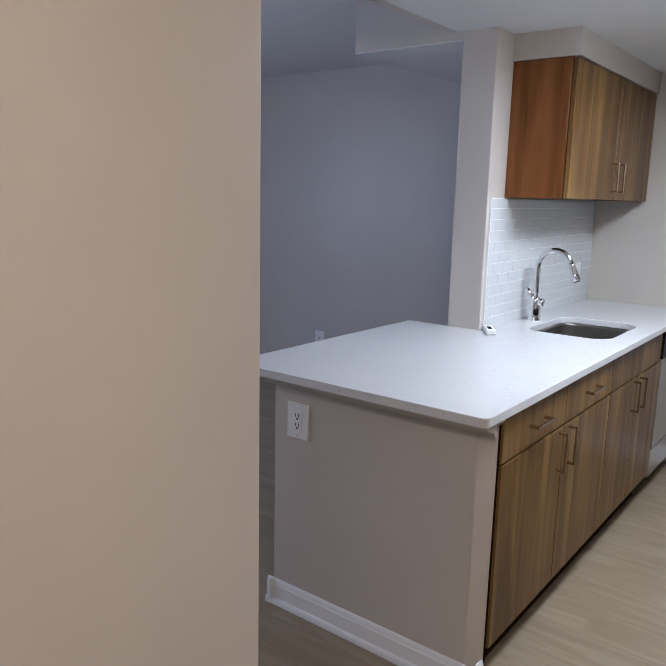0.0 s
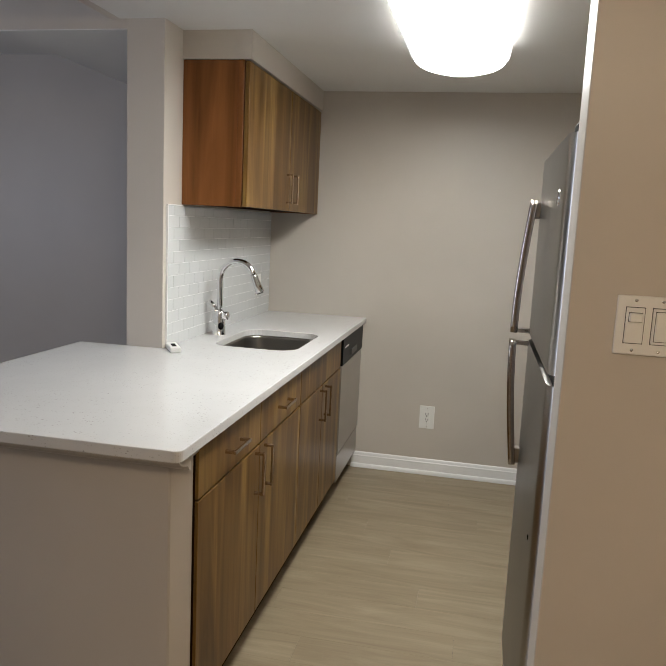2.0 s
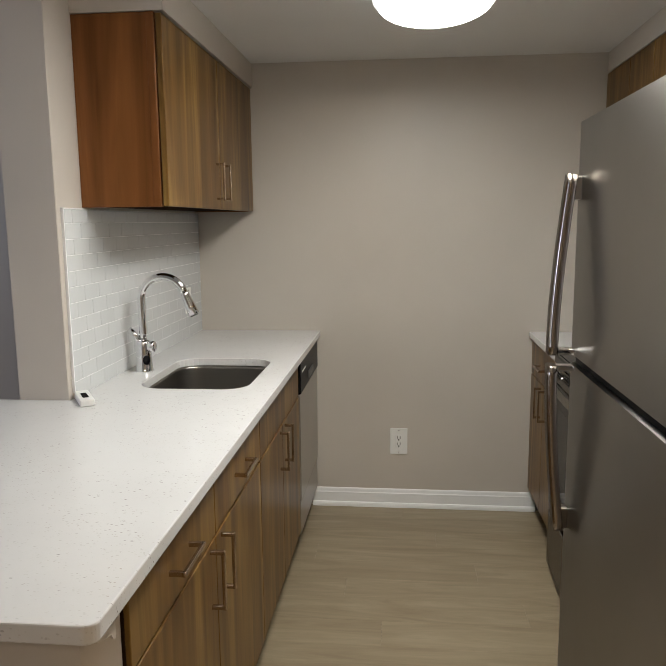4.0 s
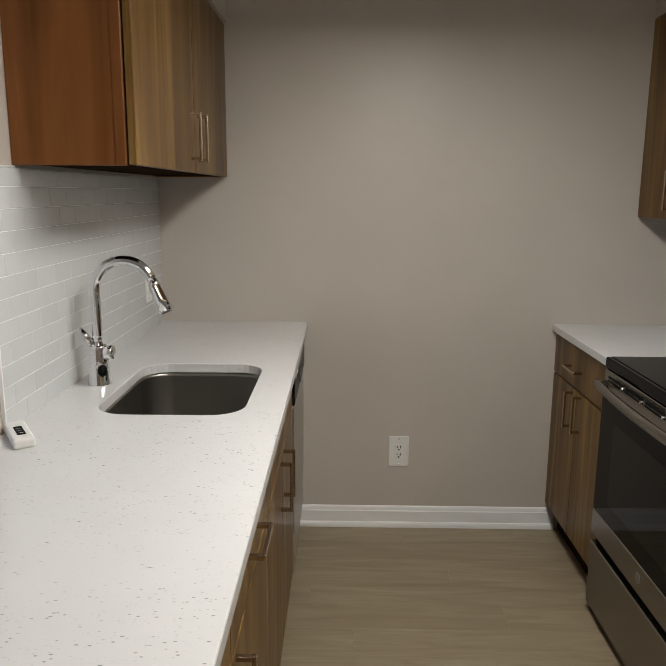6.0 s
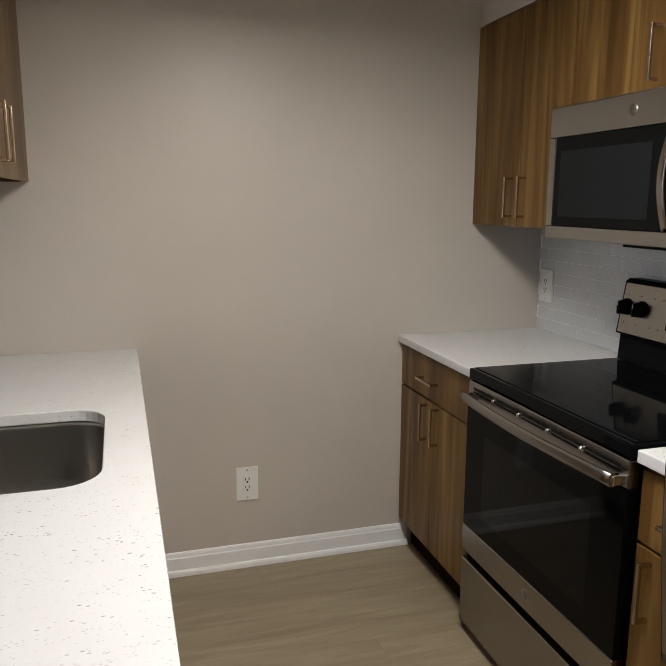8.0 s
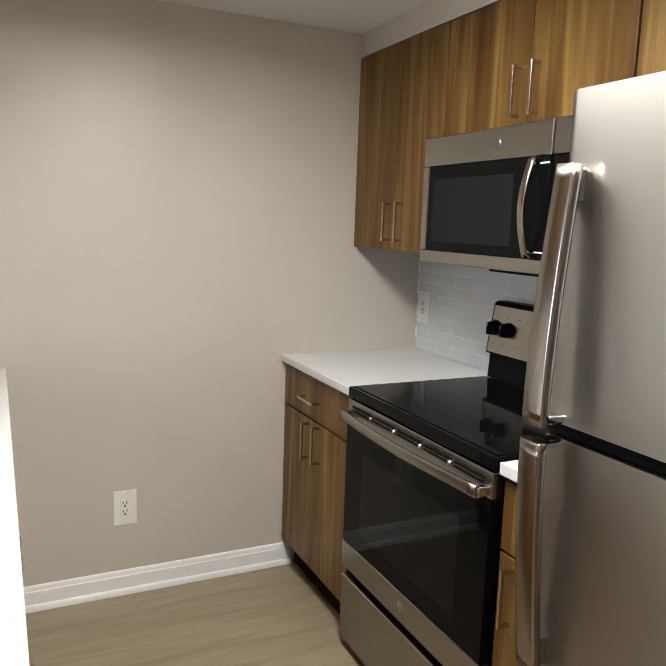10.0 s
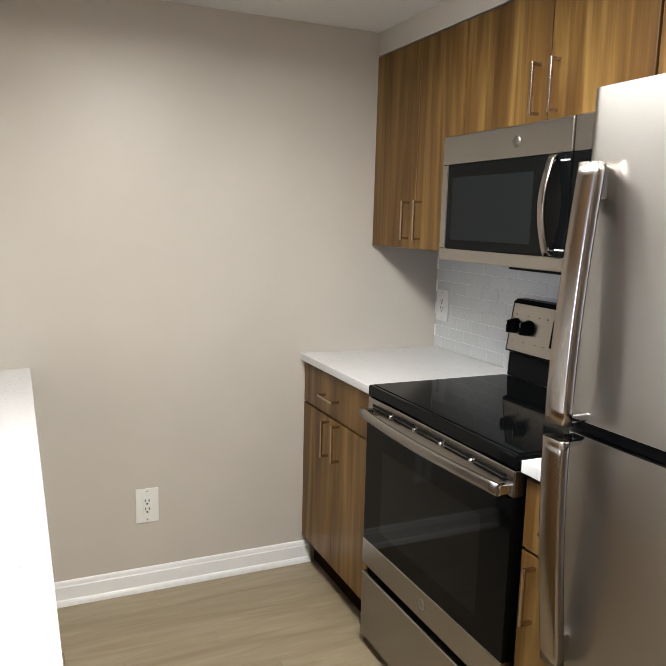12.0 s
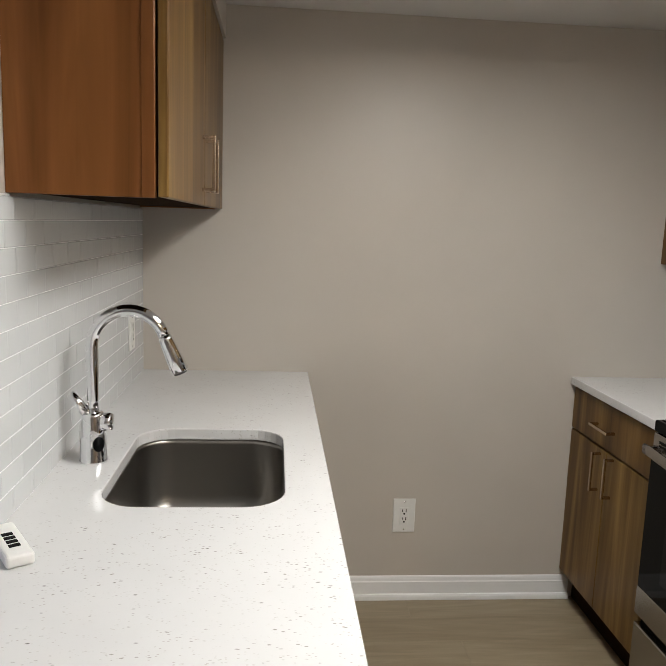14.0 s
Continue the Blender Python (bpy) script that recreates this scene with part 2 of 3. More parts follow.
def plank_mat(name):
    m, nt, b = material(name)
    broad = noise_tex(nt, coords(nt, (0.13, 1, 1), True), 15, 5, 0.6, 1.3)
    fine = noise_tex(nt, coords(nt, (0.03, 1, 1), True), 190, 4, 0.65)
    cloud = noise_tex(nt, coords(nt, (0.35, 1, 1), True), 5, 3)
    col = ramp(nt, broad, [(0.3, (0.250, 0.197, 0.127)), (0.55, (0.308, 0.250, 0.167)), (0.75, (0.365, 0.302, 0.208))])
    col = mix(nt, 0.16, col, ramp(nt, fine, [(0.3, (0.5, 0.47, 0.42)), (0.65, (1, 1, 1))]), "MULTIPLY")
    col = mix(nt, 0.40, col, ramp(nt, cloud, [(0.3, (0.74, 0.72, 0.68)), (0.7, (1, 1, 1))]), "MULTIPLY")
    info = nt.nodes.new("ShaderNodeObjectInfo")
    col = mix(nt, 0.5, col, ramp(nt, info.outputs["Random"], [(0.0, (0.93, 0.92, 0.91)), (1.0, (1, 1, 1))]), "MULTIPLY")
    nt.links.new(col, b.inputs["Base Color"])
    b.inputs["Roughness"].default_value = 0.42
    bump(nt, b, fine, 0.15, 0.0004)
    return m


def tile_mat(name):
    m, nt, b = material(name)
    info = nt.nodes.new("ShaderNodeObjectInfo")
    wave = noise_tex(nt, coords(nt, (1, 1, 1), True), 14, 2)
    col = ramp(nt, info.outputs["Random"], [(0.0, (0.605, 0.622, 0.627)), (1.0, (0.63, 0.645, 0.65))])
    nt.links.new(col, b.inputs["Base Color"])
    b.inputs["Roughness"].default_value = 0.13
    bump(nt, b, wave, 0.25, 0.002)
    return m


WALL = paint("greige_wall_paint", (0.53, 0.487, 0.435), 0.38, gloss=0.3)
CEILING = paint("white_ceiling_paint", (0.74, 0.735, 0.72), 0.8, 0.02, 0.5)
TRIM = paint("white_trim_paint", (0.80, 0.80, 0.80), 0.3, 0.02, 0.05)
PLANK = plank_mat("light_oak_vinyl")
UNDERLAY = plain("dark_joint", (0.06, 0.05, 0.04), 0.8)
DOOR_WOOD = wood("walnut_laminate", (0.074, 0.034, 0.009), (0.165, 0.087, 0.024), (0.31, 0.193, 0.060), 0.34, 7.5)
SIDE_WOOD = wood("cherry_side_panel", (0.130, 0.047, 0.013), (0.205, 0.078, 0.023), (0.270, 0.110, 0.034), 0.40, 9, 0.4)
# near-black for toe kicks and carcasses; also carries the shade under wall cabinets
DARK_AND_SHADED_WOOD = plain("toe_kick_and_underside_shade", (0.022, 0.012, 0.007), 0.8, 0, 0.06, 60.0, 0.1, 1.1)
QUARTZ = quartz("white_speckled_quartz")
STEEL = metal("brushed_steel", (0.41, 0.39, 0.362), 0.25, (1, 1, 90), 0.0, 0.03, 0.0, 0.5)
BAR_STEEL = metal("satin_handle_steel", (0.42, 0.375, 0.335), 0.22, (1, 1, 300), 0.0, 0.006, 0.0, 0.35)
DULL_STEEL = metal("appliance_steel", (0.38, 0.36, 0.335), 0.28, (1, 1, 70), 0.0, 0.03, 0.75)
STEEL_V = metal("brushed_steel_sheet", (0.52, 0.50, 0.472), 0.28, (1, 1, 300), 0.0, 0.006, 0.86, 0.45)
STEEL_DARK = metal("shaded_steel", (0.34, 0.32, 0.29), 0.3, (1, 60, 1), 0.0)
BASIN = plain("satin_basin_steel", (0.29, 0.275, 0.255), 0.34, 1.0, 0.02, 3.0)
CHROME = metal("chrome", (0.80, 0.80, 0.81), 0.06, (1, 1, 1), 0.0, 0.02)
NICKEL = metal("satin_nickel", (0.52, 0.42, 0.33), 0.24, (1, 1, 60), 0.03)
BLACK = plain("black_enamel", (0.006, 0.006, 0.0065), 0.3, 0, 0.06, 60.0, 0.25, 1.15)
BLACK_GLASS = plain("black_glass", (0.003, 0.0033, 0.0035), 0.04, 0, 0.06, 60.0, 0.4, 1.20)
SMOKE = plain("smoked_window", (0.0045, 0.005, 0.0055), 0.05, 0, 0.06, 60.0, 0.5, 1.24)
MESH_WINDOW = plain("screened_window", (0.009, 0.0105, 0.011), 0.10, 0, 0.06, 900.0, 0.5, 1.17)
PLASTIC = plain("white_plastic", (0.78, 0.775, 0.75), 0.3, 0, 0.02)
GREY_PLASTIC = plain("grey_plastic", (0.10, 0.10, 0.10), 0.5)
SLOT = plain("dark_slot", (0.006, 0.0055, 0.005), 0.7, 0, 0.06, 60.0, 0.1)
TILE = tile_mat("white_glass_tile")
GROUT = plain("white_grout", (0.84, 0.845, 0.845), 0.7)
LIT = glow("lit_acrylic", (1.0, 0.975, 0.92), LAMP_STRENGTH)
LIT_SIDE = glow("lit_acrylic_rim", (1.0, 0.975, 0.92), LAMP_STRENGTH * 0.06)
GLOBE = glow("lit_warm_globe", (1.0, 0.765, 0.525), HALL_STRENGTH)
PANE, pane_nt, pane_b = material("window_glass")
pane_b.inputs["Transmission Weight"].default_value, pane_b.inputs["Roughness"].default_value = 1.0, 0.0
pane_b.inputs["IOR"].default_value = 1.45

# ---- plan ----
FAR = 4.318        # face of the kitchen's end wall
SINK_X = -1.145    # face of the sink wall
RIGHT_X = 1.131    # face of the range wall
CEIL = 2.200       # kitchen and hall ceiling
DINE_CEIL = 2.405
TOP = 0.915        # worktops
L_EDGE, R_EDGE = -0.533, 0.489
L_FACE, R_FACE = -0.557, 0.505

# ---- large structure ----
wall_north = structure("wall_north", box(-5.0, 1.25, FAR, FAR + 0.12, 0, 2.6), WALL, "greige painted end wall of kitchen and dining room", "wall")
wall_sink = structure("wall_sink", box(-1.305, SINK_X, 2.875, FAR, 0, 2.6, 0.002, 1), WALL, "greige painted stub wall behind the sink", "wall")
wall_east = structure("wall_east", box(RIGHT_X, RIGHT_X + 0.12, 1.78, FAR, 0, 2.6), WALL, "greige painted wall behind the range", "wall")
wall_switch = structure("wall_switch", box(0.284, 1.62, 1.66, 1.78, 0, 2.6, 0.003, 2), WALL, "greige painted wall end beside the refrigerator", "wall")
wall_hall_east = structure("wall_hall_east", box(1.5, 1.62, BACK, 1.66, 0, 2.6), WALL, "greige painted hall wall", "wall")
wall_south = structure("wall_south", box(-5.0, 1.62, BACK - 0.12, BACK, 0, 2.6), WALL, "greige painted wall behind the hall", "wall")
wall_hall_west = structure("wall_hall_west", box(-0.71, -0.592, BACK, 0.87, 0, 2.6, 0.003, 2), WALL, "greige painted hall wall with a square corner", "wall")
wall_west = structure("wall_west", merge(
    box(-5.12, -5.0, BACK - 0.12, 0.0, 0, 2.6), box(-5.12, -5.0, 1.8, FAR + 0.12, 0, 2.6),
    box(-5.12, -5.0, 0.0, 1.8, 0, 0.85), box(-5.12, -5.0, 0.0, 1.8, 2.1, 2.6)), WALL, "greige painted dining room wall with a window opening", "wall")
window_1 = empty("window_1", -5.06, 0.9, 0.85, "white framed dining room window", "window", kind="structure")
part("window_frame", merge(box(-5.10, -5.03, 0.0, 0.06, 0.85, 2.1), box(-5.10, -5.03, 1.74, 1.8, 0.85, 2.1), box(-5.10, -5.03, 0.06, 1.74, 0.85, 0.91), box(-5.10, -5.03, 0.06, 1.74, 2.04, 2.1), box(-5.09, -5.04, 0.06, 1.74, 1.455, 1.495)), TRIM, window_1)
for z0, z1 in ((0.91, 1.455), (1.495, 2.04)):
    pane = part("pane", box(-5.07, -5.064, 0.06, 1.74, z0, z1), PANE, window_1)
    pane.visible_shadow = False
ceiling_kitchen = structure("ceiling_kitchen", box(-1.335, 1.62, BACK, FAR, CEIL, CEIL + 0.06), CEILING, "white painted low kitchen and hall ceiling", "ceiling")
ceiling_dining = structure("ceiling_dining", box(-5.0, -1.335, BACK, FAR, DINE_CEIL, DINE_CEIL + 0.06), CEILING, "white painted dining room ceiling", "ceiling")
ceiling_drop = structure("ceiling_drop", box(-1.375, -1.335, BACK, 2.875, CEIL - 0.001, DINE_CEIL), WALL, "greige painted edge of the lowered ceiling", "ceiling")
# shaded faces and lit underside are put into two paint colours
soffit_dining = structure("soffit_dining", box(-1.88, -1.305, 2.875, FAR, 2.164, DINE_CEIL), WALL, "boxed soffit along the dining ceiling, faces in darker wall colour for shade", "soffit")
structure("soffit_dining_underside", box(-1.878, -1.306, 2.877, FAR, 2.160, 2.1638), CEILING, "underside of the boxed soffit, in lighter ceiling colour as if lit", "soffit")
soffit_sink = structure("soffit_sink", box(SINK_X, -0.850, 3.041, FAR, 2.088, CEIL), WALL, "greige soffit above the wall cabinet", "soffit")
soffit_range = structure("soffit_range", box(0.800, RIGHT_X, 1.78, FAR, 2.110, CEIL), WALL, "greige soffit above the range-side wall cabinets", "soffit")
roof = structure("roof_slab", box(-5.12, 1.62, BACK - 0.12, FAR + 0.12, 2.6, 2.68), CEILING, "slab over the flat", "ceiling")

# half wall under the peninsula
half_wall = structure("half_wall", merge(prism([(-1.385, 1.785), (-0.606, 1.785), (-0.601, 1.788), (-0.568, 1.843), (-0.568, 1.848), (-1.385, 1.848)], "z", 0, 0.885), box(-1.385, -1.305, 1.848, 2.875, 0, 0.885, 0.003, 2)), WALL, "greige painted half wall that carries the peninsula top", "wall")


def baseboard(name, plane, a, b, at, way, label):
    """A moulded board with a shoe along a wall. at: the wall's face; way: the side to which it stands out."""
    prof = [(0, 0), (0.021, 0), (0.021, 0.007), (0.0198, 0.015), (0.0165, 0.0215), (0.011, 0.024), (0.011, 0.072), (0.0085, 0.076), (0.0072, 0.085), (0.006, 0.090), (0.003, 0.095), (0, 0.095)]
    return structure(name, prism([(at + way * u, v) for u, v in prof], plane, a, b), TRIM, label, "baseboard")


baseboard("baseboard_north", "x", -0.58, 0.545, FAR, -1, "white moulded baseboard along the end wall")
baseboard("baseboard_half_wall", "x", -1.41, -0.556, 1.785, -1, "white moulded baseboard along the half wall")
baseboard("baseboard_half_wall_end", "y", 1.7595, 1.846, -0.572, 1, "white moulded baseboard round the half wall's end")
baseboard("baseboard_half_wall_back", "y", 1.762, 4.3, -1.385, -1, "white moulded baseboard on the dining side")
baseboard("baseboard_dining", "x", -5.0, -1.42, FAR, -1, "white moulded baseboard in the dining room")
baseboard("baseboard_switch", "x", 0.284, 1.5, 1.66, -1, "white moulded baseboard under the switches")
baseboard("baseboard_hall", "y", BACK, 0.87, -0.592, 1, "white moulded baseboard along the hall")

# moulding under the peninsula top
prof = [(1.786, 0.836), (1.776, 0.842), (1.770, 0.852), (1.748, 0.858), (1.728, 0.866), (1.716, 0.876), (1.716, 0.8845), (1.786, 0.8845)]
trim = structure("trim_counter", merge(prism(prof, "x", -1.43, -0.548), prism([(-0.574 + (1.786 - u) * 0.37, v) for u, v in prof], "y", 1.7865, 1.846)), WALL, "painted moulding under the peninsula top", "moulding")


# ---- kitchen things ----
def pull(parent, face, way, y, z, length, upright):
    """A square bar pull on two posts. face: the door's face in x; way: the side to which it stands out."""
    h, out, t = length / 2, face + way * 0.034, 0.005
    lo, hi = sorted((out - way * 0.008, out))
    p0, p1 = sorted((face, out - way * 0.004))
    if upright:
        bm = merge(box(lo, hi, y - t, y + t, z - h, z + h, 0.0015), box(p0, p1, y - t, y + t, z - h + 0.001, z - h + 0.010, 0.001), box(p0, p1, y - t, y + t, z + h - 0.010, z + h - 0.001, 0.001))
    else:
        bm = merge(box(lo, hi, y - h, y + h, z - t, z + t, 0.0015), box(p0, p1, y - h + 0.001, y - h + 0.010, z - t, z + t, 0.001), box(p0, p1, y + h - 0.010, y + h - 0.001, z - t, z + t, 0.001))
    part("handle", bm, NICKEL, parent, "satin nickel bar pull")


def front(cabinet, name, face, way, y0, y1, z0, z1, pull_at=None, upright=True, length=0.145):
    """A slab door or drawer front 20 mm thick, with its pull at (y, z)."""
    g = 0.0018
    a, b = sorted((face, face - way * 0.019))
    d = part(name, box(a, b, y0 + g, y1 - g, z0 + g, z1 - g, 0.0022), DOOR_WOOD, cabinet)
    if pull_at:
        pull(d, face, way, pull_at[0], pull_at[1], length, upright)
    return d


def base_cabinet(label, face, way, back, y0, y1, side_wood=DOOR_WOOD):
    c = empty("base_cabinet", (face + back) / 2, (y0 + y1) / 2, 0, label, "cabinet")
    inner = face - way * 0.0205
    a, b = sorted((inner, back))
    t = 0.018
    for p0, p1 in ((y0, y0 + t), (y1 - t, y1)):
        part("side_panel", box(a, b, p0, p1, 0.12, 0.883), DARK_AND_SHADED_WOOD, c)
    part("bottom_panel", box(a, b, y0 + t, y1 - t, 0.12, 0.138), DARK_AND_SHADED_WOOD, c)
    part("back_panel", box(*sorted((back, back + way * 0.01)), y0 + t, y1 - t, 0.138, 0.883), DARK_AND_SHADED_WOOD, c)
    for z0, z1 in ((0.70, 0.735), (0.862, 0.883)):
        part("rail", box(*sorted((inner, inner - way * 0.02)), y0 + t, y1 - t, z0, z1), DARK_AND_SHADED_WOOD, c)
    k = face - way * 0.062
    part("toe_kick", box(*sorted((k, k - way * 0.015)), y0, y1, 0, 0.1195), DARK_AND_SHADED_WOOD, c, "dark recessed toe kick")
    return c


# sink run
cab = base_cabinet("walnut laminate base cabinet with two drawers and doors", L_FACE, 1, -1.13, 1.852, 2.900)
# extra near-black sheet: draws the shaded gap between half wall and cabinet
part("side_panel", box(-1.12, L_FACE - 0.006, 1.8485, 1.8515, 0.0, 0.883), DARK_AND_SHADED_WOOD, cab)
MID = 2.376
front(cab, "drawer", L_FACE, 1, 1.856, MID, 0.728, 0.880, (2.115, 0.800), False, 0.135)
front(cab, "drawer", L_FACE, 1, MID, 2.900, 0.728, 0.880, (2.640, 0.800), False, 0.135)
front(cab, "door", L_FACE, 1, 1.856, MID, 0.126, 0.724, (2.328, 0.640))
front(cab, "door", L_FACE, 1, MID, 2.900, 0.126, 0.724, (2.424, 0.640))
cab = base_cabinet("walnut laminate sink base cabinet with two doors", L_FACE, 1, -1.13, 2.901, 3.705)
front(cab, "false_drawer", L_FACE, 1, 2.901, 3.705, 0.728, 0.880)
front(cab, "door", L_FACE, 1, 2.901, 3.303, 0.126, 0.724, (3.253, 0.640))
front(cab, "door", L_FACE, 1, 3.303, 3.705, 0.126, 0.724, (3.353, 0.640))

dishwasher = empty("dishwasher", -0.85, 4.01, 0, "stainless dishwasher with a black control panel", "dishwasher")
part("body", box(-1.12, -0.585, 3.712, 4.310, 0.10, 0.878), GREY_PLASTIC, dishwasher)
part("door", box(-0.584, -0.552, 3.714, 4.308, 0.262, 0.728, 0.006, 3), DULL_STEEL, dishwasher, "brushed steel door")
panel = part("control_panel", box(-0.584, -0.548, 3.714, 4.308, 0.732, 0.876, 0.006, 3), BLACK, dishwasher, "black control panel")
part("latch", box(-0.5475, -0.541, 3.93, 4.09, 0.757, 0.790, 0.004), GREY_PLASTIC, panel)
part("badge_strip", box(-0.5475, -0.5462, 3.76, 3.86, 0.820, 0.828), PLASTIC, panel)
part("lower_panel", box(-0.584, -0.556, 3.714, 4.308, 0.105, 0.254, 0.004), DULL_STEEL, dishwasher, "brushed steel access panel")
part("toe_panel", box(-0.66, -0.64, 3.714, 4.308, 0.0, 0.104), BLACK, dishwasher)

# peninsula and sink worktop, one slab with the bowl's cut-out
SINK = (-0.818, 3.305, 0.370, 0.520, 0.085)
outer = []
for k in range(7):
    a = radians(-90 + 90 * k / 6)
    outer.append((L_EDGE - 0.022 + 0.022 * math.cos(a), 1.688 + 0.022 + 0.022 * math.sin(a)))
outer += [(L_EDGE, FAR - 0.001), (SINK_X + 0.001, FAR - 0.001), (SINK_X + 0.001, 2.8745), (-1.515, 2.8745)]
for k in range(5):
    a = radians(180 + 90 * k / 4)
    outer.append((-1.515 + 0.02 + 0.02 * math.cos(a), 1.688 + 0.02 + 0.02 * math.sin(a)))
worktop = single("peninsula_worktop", slab_with_hole(outer, [rounded(*SINK)], 0.885, TOP), QUARTZ, "white speckled quartz worktop with rounded corners and undermount sink cut-out", "countertop")

sink = empty("kitchen_sink", SINK[0], SINK[1], 0.68, "undermount stainless steel single bowl sink", "sink")
bm = bmesh.new()
rings = []
for inset, z, r in ((-0.014, 0.8845, 0.09), (-0.004, 0.8845, 0.087), (-0.003, 0.872, 0.086), (0.001, 0.735, 0.084), (0.006, 0.712, 0.080), (0.016, 0.696, 0.074), (0.034, 0.686, 0.064), (0.070, 0.683, 0.05)):
    rings.append([bm.verts.new((x, y, z)) for x, y in rounded(SINK[0], SINK[1], SINK[2] - 2 * inset, SINK[3] - 2 * inset, r)])
for r0, r1 in zip(rings, rings[1:]):
    for k in range(len(r0)):
        bm.faces.new((r0[k], r0[(k + 1) % len(r0)], r1[(k + 1) % len(r0)], r1[k])).smooth = True
bm.faces.new(rings[-1])
bmesh.ops.recalc_face_normals(bm, faces=list(bm.faces))
basin = part("basin", bm, BASIN, sink)
sol = basin.modifiers.new("thickness", "SOLIDIFY")
sol.thickness, sol.offset = 0.002, -1
part("drain", lathe([(0.0, 0.001), (0.016, 0.001), (0.018, 0.003), (0.036, 0.004), (0.043, 0.002), (0.043, 0.0)], (SINK[0], SINK[1] + 0.03, 0.6842), seg=24), CHROME, sink, "chrome drain")

# faucet
FX, FY = -1.066, 3.310
faucet = empty("kitchen_faucet", FX, FY, TOP, "chrome gooseneck faucet with pull-down spray head", "faucet")
part("body", lathe([(0.0, 0.0), (0.032, 0.0), (0.032, 0.004), (0.0300, 0.008), (0.0280, 0.06), (0.0245, 0.108), (0.022, 0.114), (0.0, 0.115)], (FX, FY, TOP)), CHROME, faucet)
turn = Vector((0.995, 0.02, 0))
neck = [Vector((FX, FY, TOP + 0.11 + 0.155 * k / 5)) for k in range(6)]
R = 0.082
for k in range(1, 17):
    a = radians(180 - 162 * k / 16)
    neck.append(Vector((FX, FY, TOP + 0.265)) + turn * (R + R * math.cos(a)) + Vector((0, 0, R * math.sin(a))))
part("neck", tube(neck, 0.0138, 16), CHROME, faucet)
end, way = neck[-1], (neck[-1] - neck[-2]).normalized()
head = part("spray_head", tube([end, end + way * 0.006, end + way * 0.012, end + way * 0.055, end + way * 0.085, end + way * 0.088], [0.0140, 0.0158, 0.0162, 0.0192, 0.0208, 0.0185], 18), CHROME, faucet)
part("spray_face", tube([end + way * 0.0882, end + way * 0.092], [0.016, 0.015], 18), GREY_PLASTIC, head)
part("button", tube([end + way * 0.030 + turn * 0.0125, end + way * 0.062 + turn * 0.0150], [0.006, 0.006], 10), BLACK, head, "black spray button")
lever = part("lever", merge(lathe([(0.0, 0.0), (0.019, 0.0), (0.021, 0.004), (0.021, 0.020), (0.018, 0.026), (0.0, 0.027)], (FX + 0.018, FY - 0.002, TOP + 0.092), "x", 20),
             tube([(FX - 0.010, FY - 0.006, TOP + 0.108), (FX - 0.028, FY - 0.010, TOP + 0.135), (FX - 0.048, FY - 0.012, TOP + 0.158)], [0.010, 0.012, 0.011], 12)), CHROME, faucet, "chrome side lever")
sensor_way = Matrix.Translation((FX, FY, TOP + 0.045)) @ Matrix.Rotation(radians(38), 4, "Z")
sensor = lathe([(0.0, -0.0262), (0.0135, -0.0262), (0.0125, -0.0295), (0.0, -0.0298)], (0, 0, 0), "y", 22)
bmesh.ops.scale(sensor, vec=(1, 1, 1.35), verts=list(sensor.verts))
bmesh.ops.transform(sensor, matrix=sensor_way, verts=list(sensor.verts))
part("sensor", sensor, BLACK, faucet, "oval dark sensor window")

# small white remote beside the stub wall
dev = empty("remote_control", -1.090, 2.862, TOP, "white plastic remote control with dark buttons on the worktop", "remote control")
spin = Matrix.Translation((-1.090, 2.862, TOP)) @ Matrix.Rotation(radians(33), 4, "Z")


def turned(bm, m):
    bmesh.ops.transform(bm, matrix=m, verts=list(bm.verts))
    return bm


part("case", turned(box(-0.022, 0.022, -0.070, 0.070, 0.0005, 0.021, 0.005, 3), spin), PLASTIC, dev)
for k in range(4):
    part("button", turned(box(-0.009, 0.009, -0.036 + k * 0.016, -0.025 + k * 0.016, 0.0205, 0.0225, 0.001), spin), SLOT, dev)

# wall cabinet over the sink
def wall_cabinet(label, face, way, back, y0, y1, z0, z1, splits, pulls, group="", sides=DOOR_WOOD, length=0.145):
    c = empty("wall_cabinet", (face + back) / 2, (y0 + y1) / 2, z0, label, "cabinet", group)
    inner = face - way * 0.0235
    a, b = sorted((inner, back))
    t = 0.018
    for p0, p1 in ((y0, y0 + t), (y1 - t, y1)):
        part("side_panel", box(a, b, p0, p1, z0, z1, 0.001, 1), sides, c)
    # underside shade is put into this panel's near-black colour
    part("bottom_panel", box(a, b, y0 + t, y1 - t, z0 + 0.004, z0 + 0.022), DARK_AND_SHADED_WOOD, c)
    part("top_panel", box(a, b, y0 + t, y1 - t, z1 - t, z1), sides, c)
    part("back_panel", box(*sorted((back, back + way * 0.008)), y0 + t, y1 - t, z0 + 0.022, z1 - t), sides, c)
    ys = [y0] + list(splits) + [y1]
    for (d0, d1), p in zip(zip(ys, ys[1:]), pulls):
        front(c, "door", face, way, d0, d1, z0, z1 - 0.002, p, True, length)
    return c


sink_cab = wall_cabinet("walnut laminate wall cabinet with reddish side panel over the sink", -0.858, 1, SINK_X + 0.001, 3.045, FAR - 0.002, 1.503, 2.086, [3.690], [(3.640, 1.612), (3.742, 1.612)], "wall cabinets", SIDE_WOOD)

